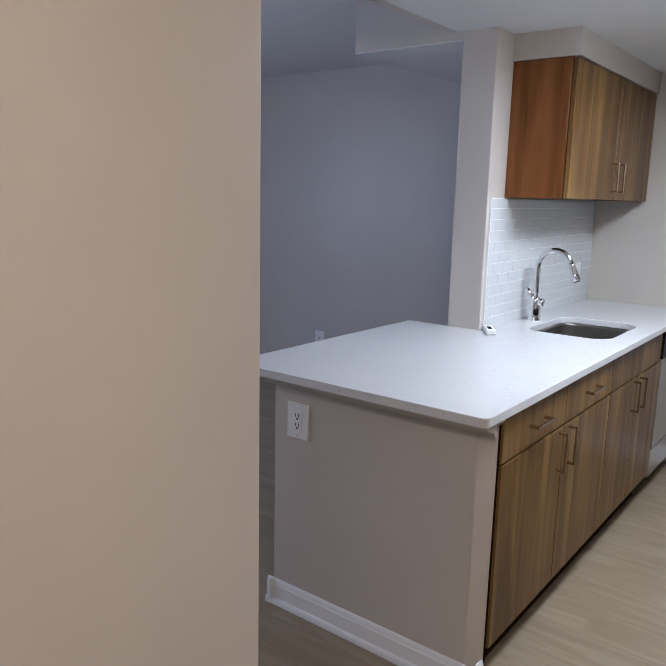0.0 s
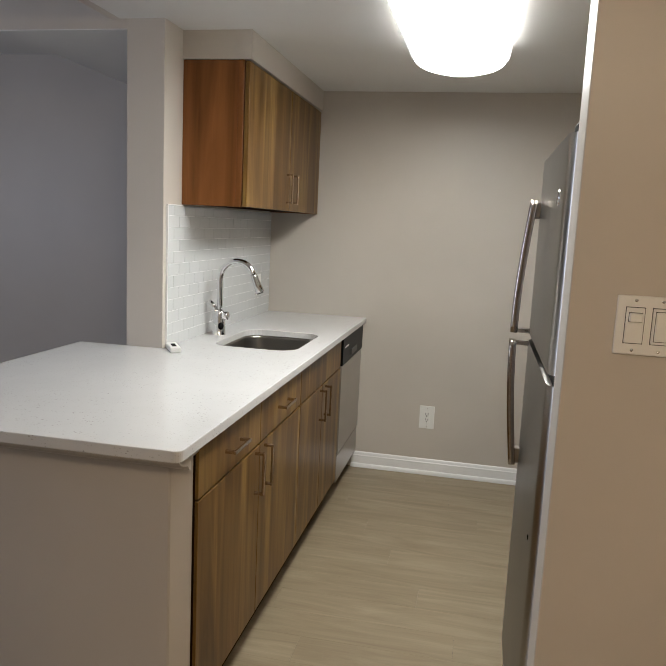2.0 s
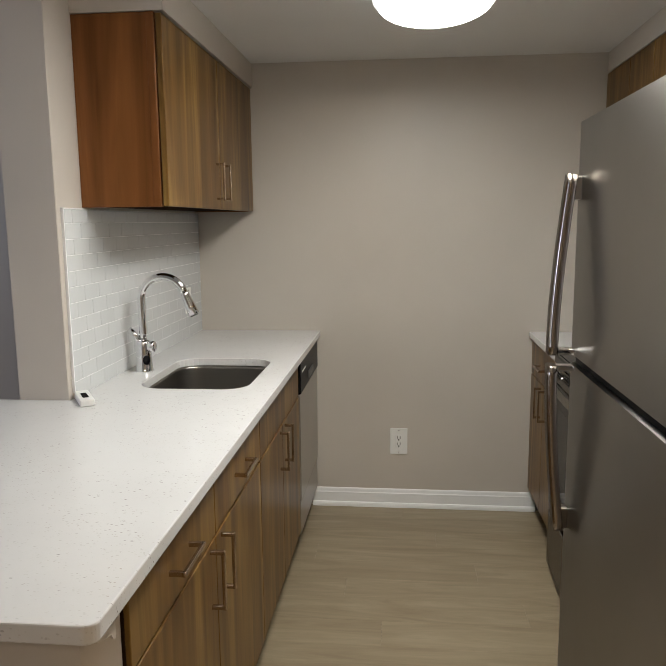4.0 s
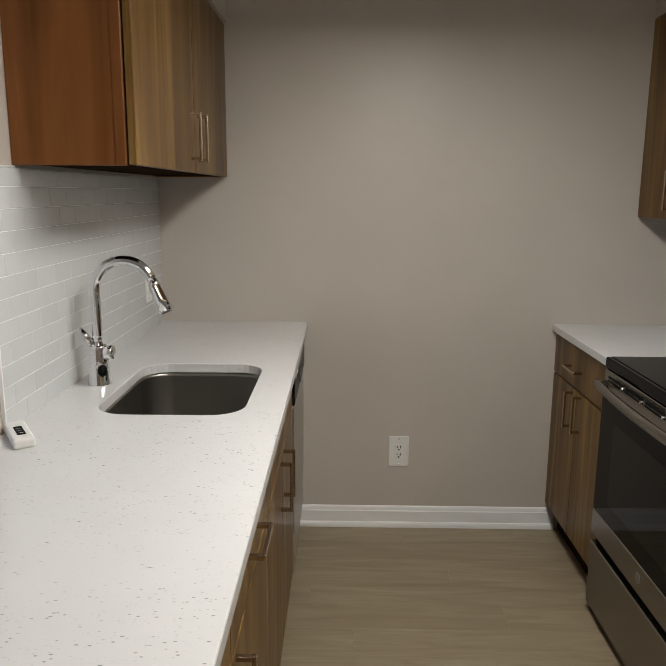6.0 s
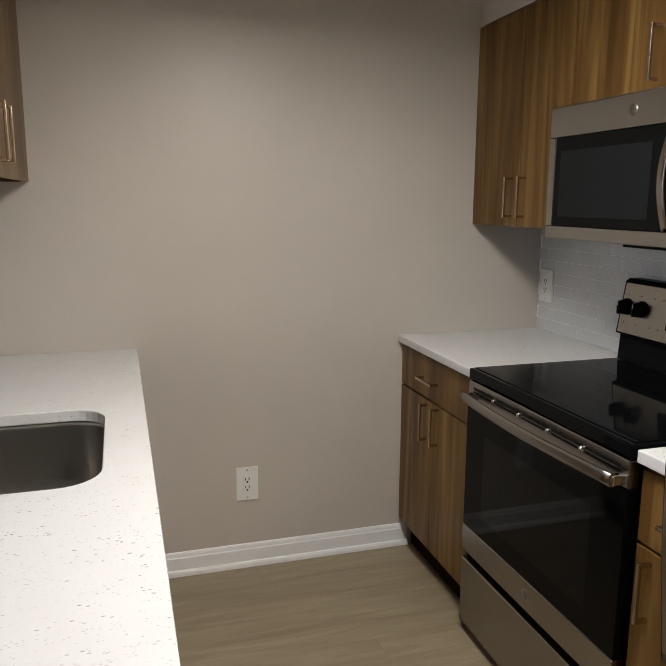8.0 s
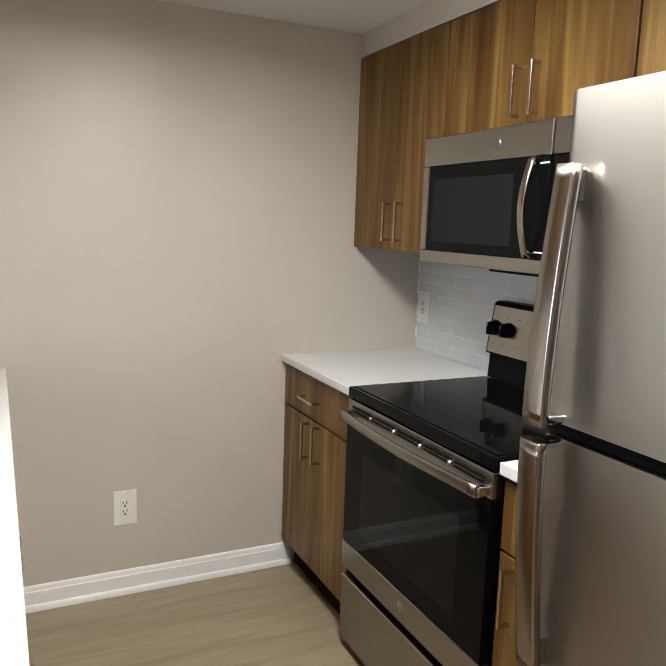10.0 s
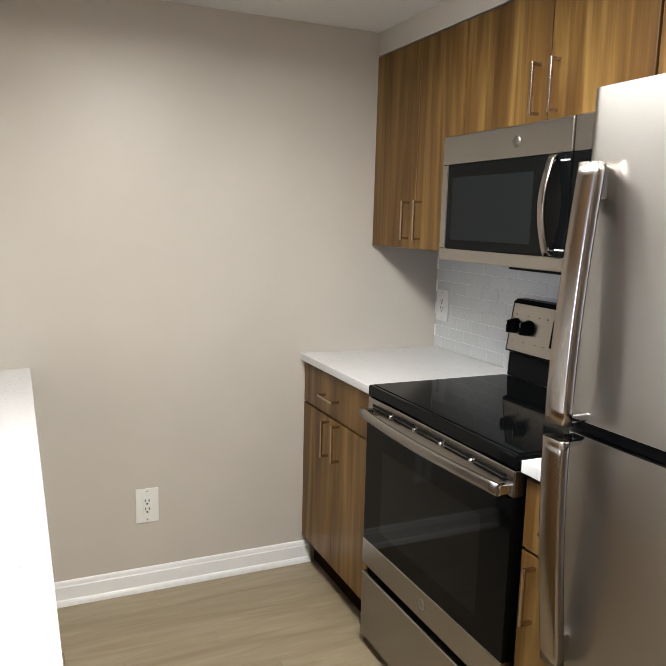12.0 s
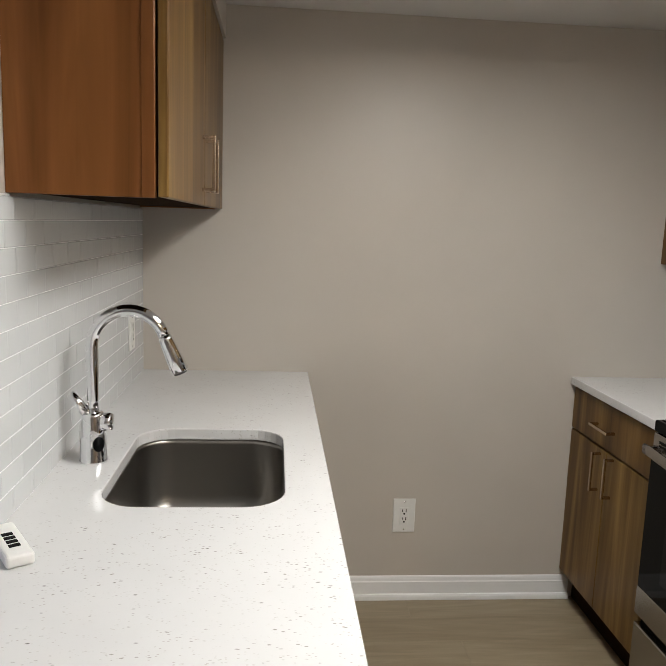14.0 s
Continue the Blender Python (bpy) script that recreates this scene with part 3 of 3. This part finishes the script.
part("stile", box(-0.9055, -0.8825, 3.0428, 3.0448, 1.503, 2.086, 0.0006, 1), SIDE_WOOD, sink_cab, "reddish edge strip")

# range side
cab = base_cabinet("walnut laminate base cabinet with drawer and two doors beside the range", R_FACE, -1, RIGHT_X - 0.001, 3.702, FAR - 0.002)
front(cab, "drawer", R_FACE, -1, 3.704, FAR - 0.004, 0.716, 0.878, (4.035, 0.790), False, 0.135)
front(cab, "door", R_FACE, -1, 4.010, FAR - 0.004, 0.124, 0.712, (4.058, 0.625))
front(cab, "door", R_FACE, -1, 3.704, 4.010, 0.124, 0.712, (3.962, 0.632))
cab = base_cabinet("narrow walnut laminate base cabinet between range and refrigerator", R_FACE, -1, RIGHT_X - 0.001, 2.600, 2.918)
front(cab, "drawer", R_FACE, -1, 2.600, 2.918, 0.700, 0.872, (2.775, 0.775), False, 0.11)
front(cab, "door", R_FACE, -1, 2.600, 2.918, 0.124, 0.696, (2.868, 0.600))
for y0, y1, lab in ((3.699, FAR - 0.001, "white speckled quartz worktop in the corner by the range"), (2.598, 2.921, "short white quartz worktop between range and refrigerator")):
    single("worktop", slab_with_hole([(R_EDGE, y0), (RIGHT_X - 0.001, y0), (RIGHT_X - 0.001, y1), (R_EDGE, y1)], [], 0.885, TOP), QUARTZ, lab, "countertop")
U_FACE = 0.798
wall_cabinet("tall walnut laminate wall cabinet in the corner", U_FACE, -1, RIGHT_X - 0.001, 3.692, FAR - 0.002, 1.356, 2.108, [3.980], [(3.936, 1.462), (4.024, 1.462)], "wall cabinets")
wall_cabinet("short walnut laminate wall cabinet over the microwave", U_FACE, -1, RIGHT_X - 0.001, 2.921, 3.690, 1.734, 2.108, [3.283], [(3.245, 1.832), (3.322, 1.832)], "wall cabinets")
wall_cabinet("short walnut laminate wall cabinet over the refrigerator", U_FACE, -1, RIGHT_X - 0.001, 1.90, 2.917, 1.734, 2.108, [2.41], [(2.36, 1.825), (2.46, 1.825)], "wall cabinets")

# range
RY0, RY1 = 2.928, 3.694
RF = 0.478
stove = empty("electric_range", 0.80, 3.31, 0, "stainless freestanding range with black glass cooktop and door", "range")
part("body", merge(box(0.52, 1.10, RY0 + 0.002, RY1 - 0.002, 0.035, 0.885), box(0.505, 0.54, RY0 + 0.002, RY1 - 0.002, 0.262, 0.300)), BLACK, stove)
top = part("cooktop", merge(box(RF + 0.004, 1.04, RY0, RY1, 0.886, 0.922, 0.006, 3), box(RF + 0.02, 1.02, RY0 + 0.012, RY1 - 0.012, 0.9215, 0.9245, 0.001)), BLACK_GLASS, stove, "black ceramic glass cooktop")
door = part("oven_door", box(RF, 0.519, RY0 + 0.004, RY1 - 0.004, 0.302, 0.392, 0.003), STEEL, stove, "stainless oven door frame")
part("glass", box(RF + 0.002, 0.516, RY0 + 0.004, RY1 - 0.004, 0.3925, 0.815, 0.002), BLACK_GLASS, door, "black oven door glass")
part("window", box(RF + 0.0016, RF + 0.003, RY0 + 0.12, RY1 - 0.12, 0.455, 0.730), SMOKE, door, "smoked oven window")
part("badge", lathe([(0.0, -0.003), (0.012, -0.003), (0.0165, -0.001), (0.0165, 0.0)], (RF, 3.300, 0.350), "x", 24), STEEL_DARK, door, "round metal badge")
vent = part("vent_band", box(RF + 0.004, 0.52, RY0 + 0.004, RY1 - 0.004, 0.816, 0.884, 0.003), STEEL, stove, "stainless strip with vent slots")
for k in range(5):
    c = RY0 + 0.10 + k * 0.1415
    part("vent_slot", box(RF + 0.0030, RF + 0.006, c - 0.062, c + 0.062, 0.848, 0.866), SLOT, vent)
    part("rib", box(RF + 0.0005, RF + 0.003, c - 0.062, c + 0.062, 0.8553, 0.8590, 0.0005), STEEL, vent)
for k in range(4):
    c = RY0 + 0.17075 + k * 0.1415
    part("stud", lathe([(0.0, -0.010), (0.005, -0.010), (0.006, -0.007), (0.006, 0.0)], (RF + 0.004, c, 0.857), "x", 12), CHROME, vent)
bar = []
for k in range(25):
    u = k / 24
    bar.append((RF - 0.028 - 0.019 * math.sin(math.pi * u), RY0 + 0.020 + (RY1 - RY0 - 0.036) * u, 0.836))
handle = part("handle", ribbon(bar, 0.032, 0.014, (0, 0, 1), 0.9), STEEL, stove, "bowed stainless door handle")
for y in (RY0 + 0.026, RY1 - 0.026):
    part("bracket", box(RF - 0.028, RF + 0.006, y - 0.010, y + 0.010, 0.821, 0.847, 0.004), CHROME, handle)
part("drawer", box(RF + 0.001, 0.53, RY0 + 0.004, RY1 - 0.004, 0.040, 0.272, 0.005, 3), STEEL, stove, "stainless storage drawer")
for y in (RY0 + 0.06, RY1 - 0.06):
    part("foot", lathe([(0.0, 0.0), (0.018, 0.0), (0.018, 0.006), (0.009, 0.010), (0.009, 0.036), (0.0, 0.036)], (0.56, y, 0), seg=14), BLACK, stove)
    part("foot", lathe([(0.0, 0.0), (0.018, 0.0), (0.018, 0.006), (0.009, 0.010), (0.009, 0.036), (0.0, 0.036)], (1.04, y, 0), seg=14), BLACK, stove)
guard = part("backguard", prism([(1.045, 0.920), (1.050, 1.005), (1.030, 1.012), (1.056, 1.186), (1.070, 1.196), (1.112, 1.196), (1.112, 0.920)], "y", RY0 + 0.002, RY1 - 0.002), BLACK, stove, "black backguard")
fascia = part("control_fascia", prism([(1.0265, 1.018), (1.0515, 1.182), (1.0535, 1.182), (1.0285, 1.018)], "y", RY0 + 0.012, RY1 - 0.012), STEEL, stove, "stainless control fascia")


def on_fascia(z):
    return 1.0265 + (z - 1.018) / (1.182 - 1.018) * 0.025


for y in (3.660, 3.588):
    z = 1.103
    x = on_fascia(z)
    k = part("knob", merge(lathe([(0.0, -0.024), (0.020, -0.024), (0.024, -0.020), (0.026, -0.004), (0.029, 0.0), (0.0, 0.001)], (x, y, z), "x", 24), box(x - 0.036, x - 0.02, y - 0.006, y + 0.006, z - 0.022, z + 0.022, 0.003)), BLACK, fascia, "black control knob")
    part("pointer", box(x - 0.0368, x - 0.0358, y - 0.001, y + 0.001, z + 0.006, z + 0.020), PLASTIC, k)
for y in (3.66, 3.60, 3.54, 3.50):
    for z in (1.052, 1.145):
        x = on_fascia(z)
        part("dial_mark", box(x - 0.0008, x + 0.001, y - 0.0025, y + 0.0025, z - 0.0015, z + 0.0015), SLOT, fascia)
x = on_fascia(1.10)
part("display", turned(box(-0.003, 0.001, -0.135, 0.135, -0.045, 0.045, 0.002), Matrix.Translation((x, 3.335, 1.10)) @ Matrix.Rotation(radians(8.7), 4, "Y")), BLACK_GLASS, fascia, "black clock display")

# microwave
MF = 0.727
mw = empty("microwave_oven", 0.93, 3.305, 1.333, "stainless over-the-range microwave with black glass door", "microwave")
MY0, MY1 = 2.924, 3.690
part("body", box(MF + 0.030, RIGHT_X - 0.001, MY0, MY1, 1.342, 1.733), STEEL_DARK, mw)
part("top_band", merge(box(MF, MF + 0.030, 3.094, MY1, 1.641, 1.731, 0.004), box(MF, MF + 0.030, MY0, 3.090, 1.641, 1.731, 0.004)), STEEL, mw, "stainless vent band")
mdoor = part("door", merge(box(MF, MF + 0.030, 3.094, MY1, 1.335, 1.374, 0.004), box(MF, MF + 0.030, MY1 - 0.032, MY1, 1.3745, 1.640, 0.003)), STEEL, mw, "stainless door frame")
part("glass", box(MF + 0.001, MF + 0.028, 3.094, MY1 - 0.0325, 1.3745, 1.6405, 0.003), BLACK_GLASS, mdoor, "black door glass")
part("window", box(MF - 0.0002, MF + 0.003, 3.235, MY1 - 0.062, 1.402, 1.600, 0.001), MESH_WINDOW, mdoor, "screened microwave window")
cpanel = part("control_panel", box(MF + 0.002, MF + 0.030, MY0 + 0.01, 3.091, 1.3745, 1.6405, 0.003), BLACK_GLASS, mw, "black touch control panel")
part("lower_band", box(MF + 0.001, MF + 0.030, MY0, 3.090, 1.335, 1.374, 0.004), STEEL, mw)
for k in range(6):
    part("key_mark", box(MF + 0.0012, MF + 0.003, 3.035, 3.065, 1.405 + k * 0.034, 1.409 + k * 0.034), GREY_PLASTIC, cpanel)
for z in (1.392, 1.622):
    part("key_mark", box(MF + 0.0003, MF + 0.003, 3.100, 3.134, z - 0.002, z + 0.002), PLASTIC, mdoor)
part("badge", lathe([(0.0, -0.003), (0.012, -0.003), (0.016, -0.001), (0.016, 0.0)], (MF, 3.315, 1.686), "x", 24), STEEL_DARK, mw, "round metal badge")
pts = [(MF - 0.012 - 0.026 * math.sin(math.pi * k / 20), 3.150, 1.378 + 0.258 * k / 20) for k in range(21)]
mh = part("handle", ribbon(pts, 0.024, 0.012, (0, 1, 0)), BAR_STEEL, mw, "bowed stainless handle")
for z in (1.384, 1.630):
    part("bracket", box(MF - 0.012, MF + 0.004, 3.141, 3.159, z - 0.007, z + 0.007, 0.002), CHROME, mh)
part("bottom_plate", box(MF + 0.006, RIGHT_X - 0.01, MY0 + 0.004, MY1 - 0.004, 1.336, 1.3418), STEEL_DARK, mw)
part("light_grille", box(MF + 0.05, MF + 0.13, 3.04, 3.38, 1.324, 1.3358, 0.002), SLOT, mw, "dark filter grille")

# refrigerator
FRX, FY0, FY1, FZ = 0.276, 1.832, 2.568, 1.669
fridge = empty("refrigerator", 0.66, 2.19, 0, "stainless top-freezer refrigerator with bowed handles", "refrigerator")
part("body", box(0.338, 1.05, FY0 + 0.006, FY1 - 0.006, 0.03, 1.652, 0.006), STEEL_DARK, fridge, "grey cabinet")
part("gasket", merge(box(0.326, 0.3375, FY0 + 0.016, FY1 - 0.016, 0.09, 1.100), box(0.326, 0.3375, FY0 + 0.016, FY1 - 0.016, 1.138, 1.657)), SLOT, fridge)
def door_slab(z0, z1):
    pts = []
    n = 7
    r = 0.026
    for k in range(n + 1):
        a = radians(180 + 90 * k / n)
        pts.append((FRX + 0.044 + 0.044 * math.cos(a), FY0 + 0.052 + 0.052 * math.sin(a)))
    pts += [(0.326, FY0), (0.326, FY1)]
    for k in range(n + 1):
        a = radians(90 + 90 * k / n)
        pts.append((FRX + r + r * math.cos(a), FY1 - r + r * math.sin(a)))
    return smooth_curves(prism(pts, "z", z0, z1), 0.5)


def fridge_handle(parent, z_far, z_split):
    way = 1 if z_far > z_split else -1
    pts, wid = [], []
    for k in range(19):
        u = k / 18
        out = 0.020 + 0.029 * math.sin(math.pi / 2 * u)
        pts.append((FRX - out, 2.528, z_far + (z_split - z_far) * u))
        wid.append(0.044 + 0.004 * u)
    h = part("handle", ribbon(pts, wid, 0.022, (0, 1, 0), 0.6), BAR_STEEL, parent, "bowed stainless handle")
    z = z_far - way * 0.046
    part("mount", box(FRX - 0.020, FRX + 0.003, 2.513, 2.543, min(z_far - way * 0.004, z - way * 0.01), max(z_far - way * 0.004, z - way * 0.01), 0.004), STEEL_DARK, h)
    part("end_bracket", box(FRX - 0.055, FRX + 0.002, 2.512, 2.544, min(z_split, z_split + way * 0.014), max(z_split, z_split + way * 0.014), 0.004), CHROME, h)


freezer = part("freezer_door", door_slab(1.137, FZ), STEEL_V, fridge, "brushed steel freezer door")
lower = part("refrigerator_door", door_slab(0.085, 1.113), STEEL_V, fridge, "brushed steel refrigerator door")
part("divider", box(0.290, 0.3255, FY0 + 0.01, FY1 - 0.01, 1.1135, 1.1365), BLACK, fridge, "black gap between the doors")
fridge_handle(freezer, 1.552, 1.139)
fridge_handle(lower, 0.706, 1.113)
part("badge", lathe([(0.0, -0.004), (0.014, -0.004), (0.020, -0.001), (0.020, 0.0)], (FRX, 1.972, 1.535), "x", 24), CHROME, freezer, "round metal badge")
part("screw_cap", lathe([(0.0, -0.002), (0.006, -0.002), (0.007, 0.0)], (FRX, 1.952, 0.706), "x", 14), SLOT, lower)
part("hinge_cover", box(0.29, 0.40, FY0 + 0.01, FY0 + 0.08, FZ + 0.0005, FZ + 0.022, 0.006), BLACK, fridge, "black hinge cover")
part("base_grille", box(0.335, 0.36, FY0 + 0.01, FY1 - 0.01, 0.0, 0.082, 0.003), BLACK, fridge)

# ceiling light
LX0, LX1, LY0, LY1 = -0.226, 0.160, 2.00, 3.432
lcx, hw = (LX0 + LX1) / 2, (LX1 - LX0) / 2


def light_outline(s):
    pts = []
    for k in range(25):
        a = math.pi * k / 24
        pts.append((lcx + (hw - s) * math.cos(a), LY1 - 0.30 + (0.30 - s) * math.sin(a)))
    for k in range(25):
        a = math.pi + math.pi * k / 24
        pts.append((lcx + (hw - s) * math.cos(a), LY0 + 0.30 + (0.30 - s) * math.sin(a)))
    return pts


light = empty("ceiling_light", lcx, (LY0 + LY1) / 2, CEIL - 0.115, "lit oval fluorescent ceiling light with white acrylic diffuser", "ceiling light")
part("pan", prism(light_outline(0.012), "z", CEIL - 0.022, CEIL - 0.0005), TRIM, light, "white metal pan")
def shell(levels, cap):
    bm, rings = bmesh.new(), []
    for inset, z in levels:
        rings.append([bm.verts.new((x, y, z)) for x, y in light_outline(inset)])
    for r0, r1 in zip(rings, rings[1:]):
        for k in range(len(r0)):
            bm.faces.new((r0[k], r0[(k + 1) % len(r0)], r1[(k + 1) % len(r0)], r1[k])).smooth = True
    if cap:
        bm.faces.new(rings[-1])
    bmesh.ops.recalc_face_normals(bm, faces=list(bm.faces))
    return bm


part("diffuser_rim", shell([(0.004, CEIL - 0.0225), (0.0, CEIL - 0.060), (0.004, CEIL - 0.085), (0.018, CEIL - 0.100)], False), LIT_SIDE, light, "glowing opal acrylic rim")
part("diffuser", shell([(0.018, CEIL - 0.100), (0.05, CEIL - 0.108)], True), LIT, light, "glowing white acrylic diffuser")

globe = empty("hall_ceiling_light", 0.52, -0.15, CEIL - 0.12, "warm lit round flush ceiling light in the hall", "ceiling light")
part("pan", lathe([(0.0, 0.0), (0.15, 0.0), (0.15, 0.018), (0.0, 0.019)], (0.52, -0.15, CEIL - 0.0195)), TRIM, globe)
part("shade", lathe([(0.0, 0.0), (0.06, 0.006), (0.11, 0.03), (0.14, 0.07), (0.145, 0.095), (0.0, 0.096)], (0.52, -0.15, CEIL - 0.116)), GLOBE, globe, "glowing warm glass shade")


# ---- wall plates ----
def outlet(x, y, z, normal, w=0.087, h=0.137, label="white duplex outlet plate"):
    """A duplex outlet whose plate centre lies at (x, y, z). normal: 'x+', 'x-' or 'y-'."""
    o = empty("wall_outlet", x, y, z, label, "outlet", "outlets")
    m = {"y-": Matrix.Identity(4), "x+": Matrix.Rotation(radians(90), 4, "Z"), "x-": Matrix.Rotation(radians(-90), 4, "Z")}[normal]
    m = Matrix.Translation((x, y, z)) @ m
    part("plate", turned(box(-w / 2, w / 2, -0.006, 0, -h / 2, h / 2, 0.0025), m), PLASTIC, o)
    part("insert", turned(box(-0.0165, 0.0165, -0.0085, -0.0055, -0.034, 0.034, 0.0012), m), PLASTIC, o)
    for s in (0.0165, -0.0165):
        part("slot", turned(merge(box(-0.0085, -0.0055, -0.0088, -0.008, s - 0.001, s + 0.010), box(0.0053, 0.0085, -0.0088, -0.008, s - 0.002, s + 0.011), box(-0.0033, 0.0033, -0.0088, -0.008, s - 0.0115, s - 0.0045)), m), SLOT, o)
    for s in (h / 2 - 0.012, 0.012 - h / 2):
        part("screw", turned(lathe([(0.0, -0.0072), (0.003, -0.0070), (0.0035, -0.0058)], (0, 0, s), "y", 10), m), CHROME, o)
    return o


outlet(-0.140, FAR - 0.0005, 0.349, "y-", label="white outlet plate low on the end wall")
outlet(-1.276, 1.7845, 0.726, "y-", 0.094, 0.127, "white outlet plate on the peninsula's half wall")
outlet(RIGHT_X - 0.0085, 4.252, 1.104, "x-", 0.092, 0.135, "white outlet plate on the tiles by the range")
outlet(SINK_X + 0.0085, 4.085, 1.090, "x+", 0.080, 0.120, "white outlet plate on the tiles behind the sink")
outlet(-3.21, FAR - 0.0005, 0.365, "y-", label="white outlet plate on the dining room wall")

sw = empty("light_switch", 0.430, 1.6595, 1.286, "white double switch plate with dimmer and rocker", "switch")
part("plate", box(0.372, 0.488, 1.6530, 1.6595, 1.229, 1.343, 0.003), PLASTIC, sw)
for cx, k0, k1 in ((0.406, 1.294, 1.310), (0.454, 1.258, 1.314)):
    r = part("rocker", box(cx - 0.0165, cx + 0.0165, 1.6495, 1.6535, 1.252, 1.320, 0.0015), PLASTIC, sw)
    # flat grey sheets here and below draw the shade lines round key and rocker
    part("gap", box(cx - 0.0122, cx + 0.0122, 1.6490, 1.6496, k0 - 0.0012, k1 + 0.0012), GREY_PLASTIC, r)
    part("key", box(cx - 0.0115, cx + 0.0115, 1.6385 if k1 - k0 < 0.02 else 1.6455, 1.6495, k0, k1, 0.002), PLASTIC, r)
    part("bezel_gap", box(cx - 0.0178, cx + 0.0178, 1.6524, 1.6531, 1.2505, 1.3215), GREY_PLASTIC, sw)
    for z in (1.238, 1.334):
        part("screw", lathe([(0.0, -0.0072), (0.003, -0.0070), (0.0035, -0.0058)], (cx, 1.6592, z), "y", 10), CHROME, sw)


# ---- tiles and planks ----
def tiling(name, x, way, y0, y1, z0, z1, label, skip=None):
    """Running-bond tiles 105 x 51 mm on a grout bed against the wall face x."""
    a, b = sorted((x + way * 0.0005, x + way * 0.0066))
    bed = structure(name, box(a, b, y0, y1, z0, z1), GROUT, label, "backsplash")
    meshes = {}
    pitch, rise, g = 0.1085, 0.0490, 0.0016
    rows = int(math.ceil((z1 - z0) / rise))
    for r in range(rows):
        zb, zt = z0 + r * rise, min(z0 + (r + 1) * rise, z1)
        y = y0 - (pitch / 2 if r % 2 else 0.0)
        while y < y1 - 0.004:
            ya, yb = max(y, y0), min(y + pitch, y1)
            if yb - ya > 0.012 and zt - zb > 0.008 and not (skip and skip(ya, yb, zb)):
                key = (round(yb - ya, 3), round(zt - zb, 3))
                if key not in meshes:
                    t = box(-0.0025, 0.0025, -(yb - ya) / 2 + g / 2, (yb - ya) / 2 - g / 2, -(zt - zb) / 2 + g / 2, (zt - zb) / 2 - g / 2, 0.0009, 1)
                    me = bpy.data.meshes.new("tile")
                    t.to_mesh(me)
                    t.free()
                    me.materials.append(TILE)
                    meshes[key] = me
                ob = new("tile", meshes[key])
                ob.parent = bed
                ob.location = Vector((x + way * 0.0052, (ya + yb) / 2, (zb + zt) / 2)) - PLACE[bed.name]
            y += pitch
    return bed


tiling("backsplash_sink", SINK_X, 1, 2.905, FAR - 0.0005, TOP + 0.0005, 1.497, "white glossy subway tiles behind the sink")
structure("trim_tile_edge", merge(box(SINK_X + 0.0002, SINK_X + 0.0090, 2.900, 2.9048, TOP + 0.0005, 1.5012, 0.001, 1), box(SINK_X + 0.0002, SINK_X + 0.0086, 2.9052, 3.0445, 1.4972, 1.5008)), TRIM, "white edge strip round the sink tiles", "trim")
tiling("backsplash_range", RIGHT_X, -1, 2.95, FAR - 0.0005, TOP + 0.0005, 1.332, "white glossy subway tiles behind the range", lambda a, b, z: b < 3.69 and z < 1.0)

floor = structure("floor", box(-5.0, 1.62, BACK, FAR, -0.08, -0.0045), UNDERLAY, "light oak vinyl plank floor", "floor")
W_PLANK, L_PLANK = 0.154, 1.22
whole = bpy.data.meshes.new("plank")
t = box(-L_PLANK / 2 + 0.0002, L_PLANK / 2 - 0.0002, -W_PLANK / 2 + 0.0002, W_PLANK / 2 - 0.0002, -0.004, 0.0, 0.0004, 1)
t.to_mesh(whole)
t.free()
whole.materials.append(PLANK)
row = 0
y = 4.02 + 2 * W_PLANK
while y > BACK:
    x = -5.0 - ((row * 0.437) % 1.0) * L_PLANK
    while x < 1.62:
        cx, cy = x + L_PLANK / 2, y - W_PLANK / 2
        x0, x1 = max(x, -5.0), min(x + L_PLANK, 1.2 if cy > 1.72 else 1.56)
        if x1 - x0 > 0.02:
            ob = new("plank", whole)
            ob.parent = floor
            ob.scale.x = (x1 - x0) / L_PLANK
            ob.location = Vector(((x0 + x1) / 2, cy, 0.0)) - PLACE[floor.name]
        x += L_PLANK
    y -= W_PLANK
    row += 1
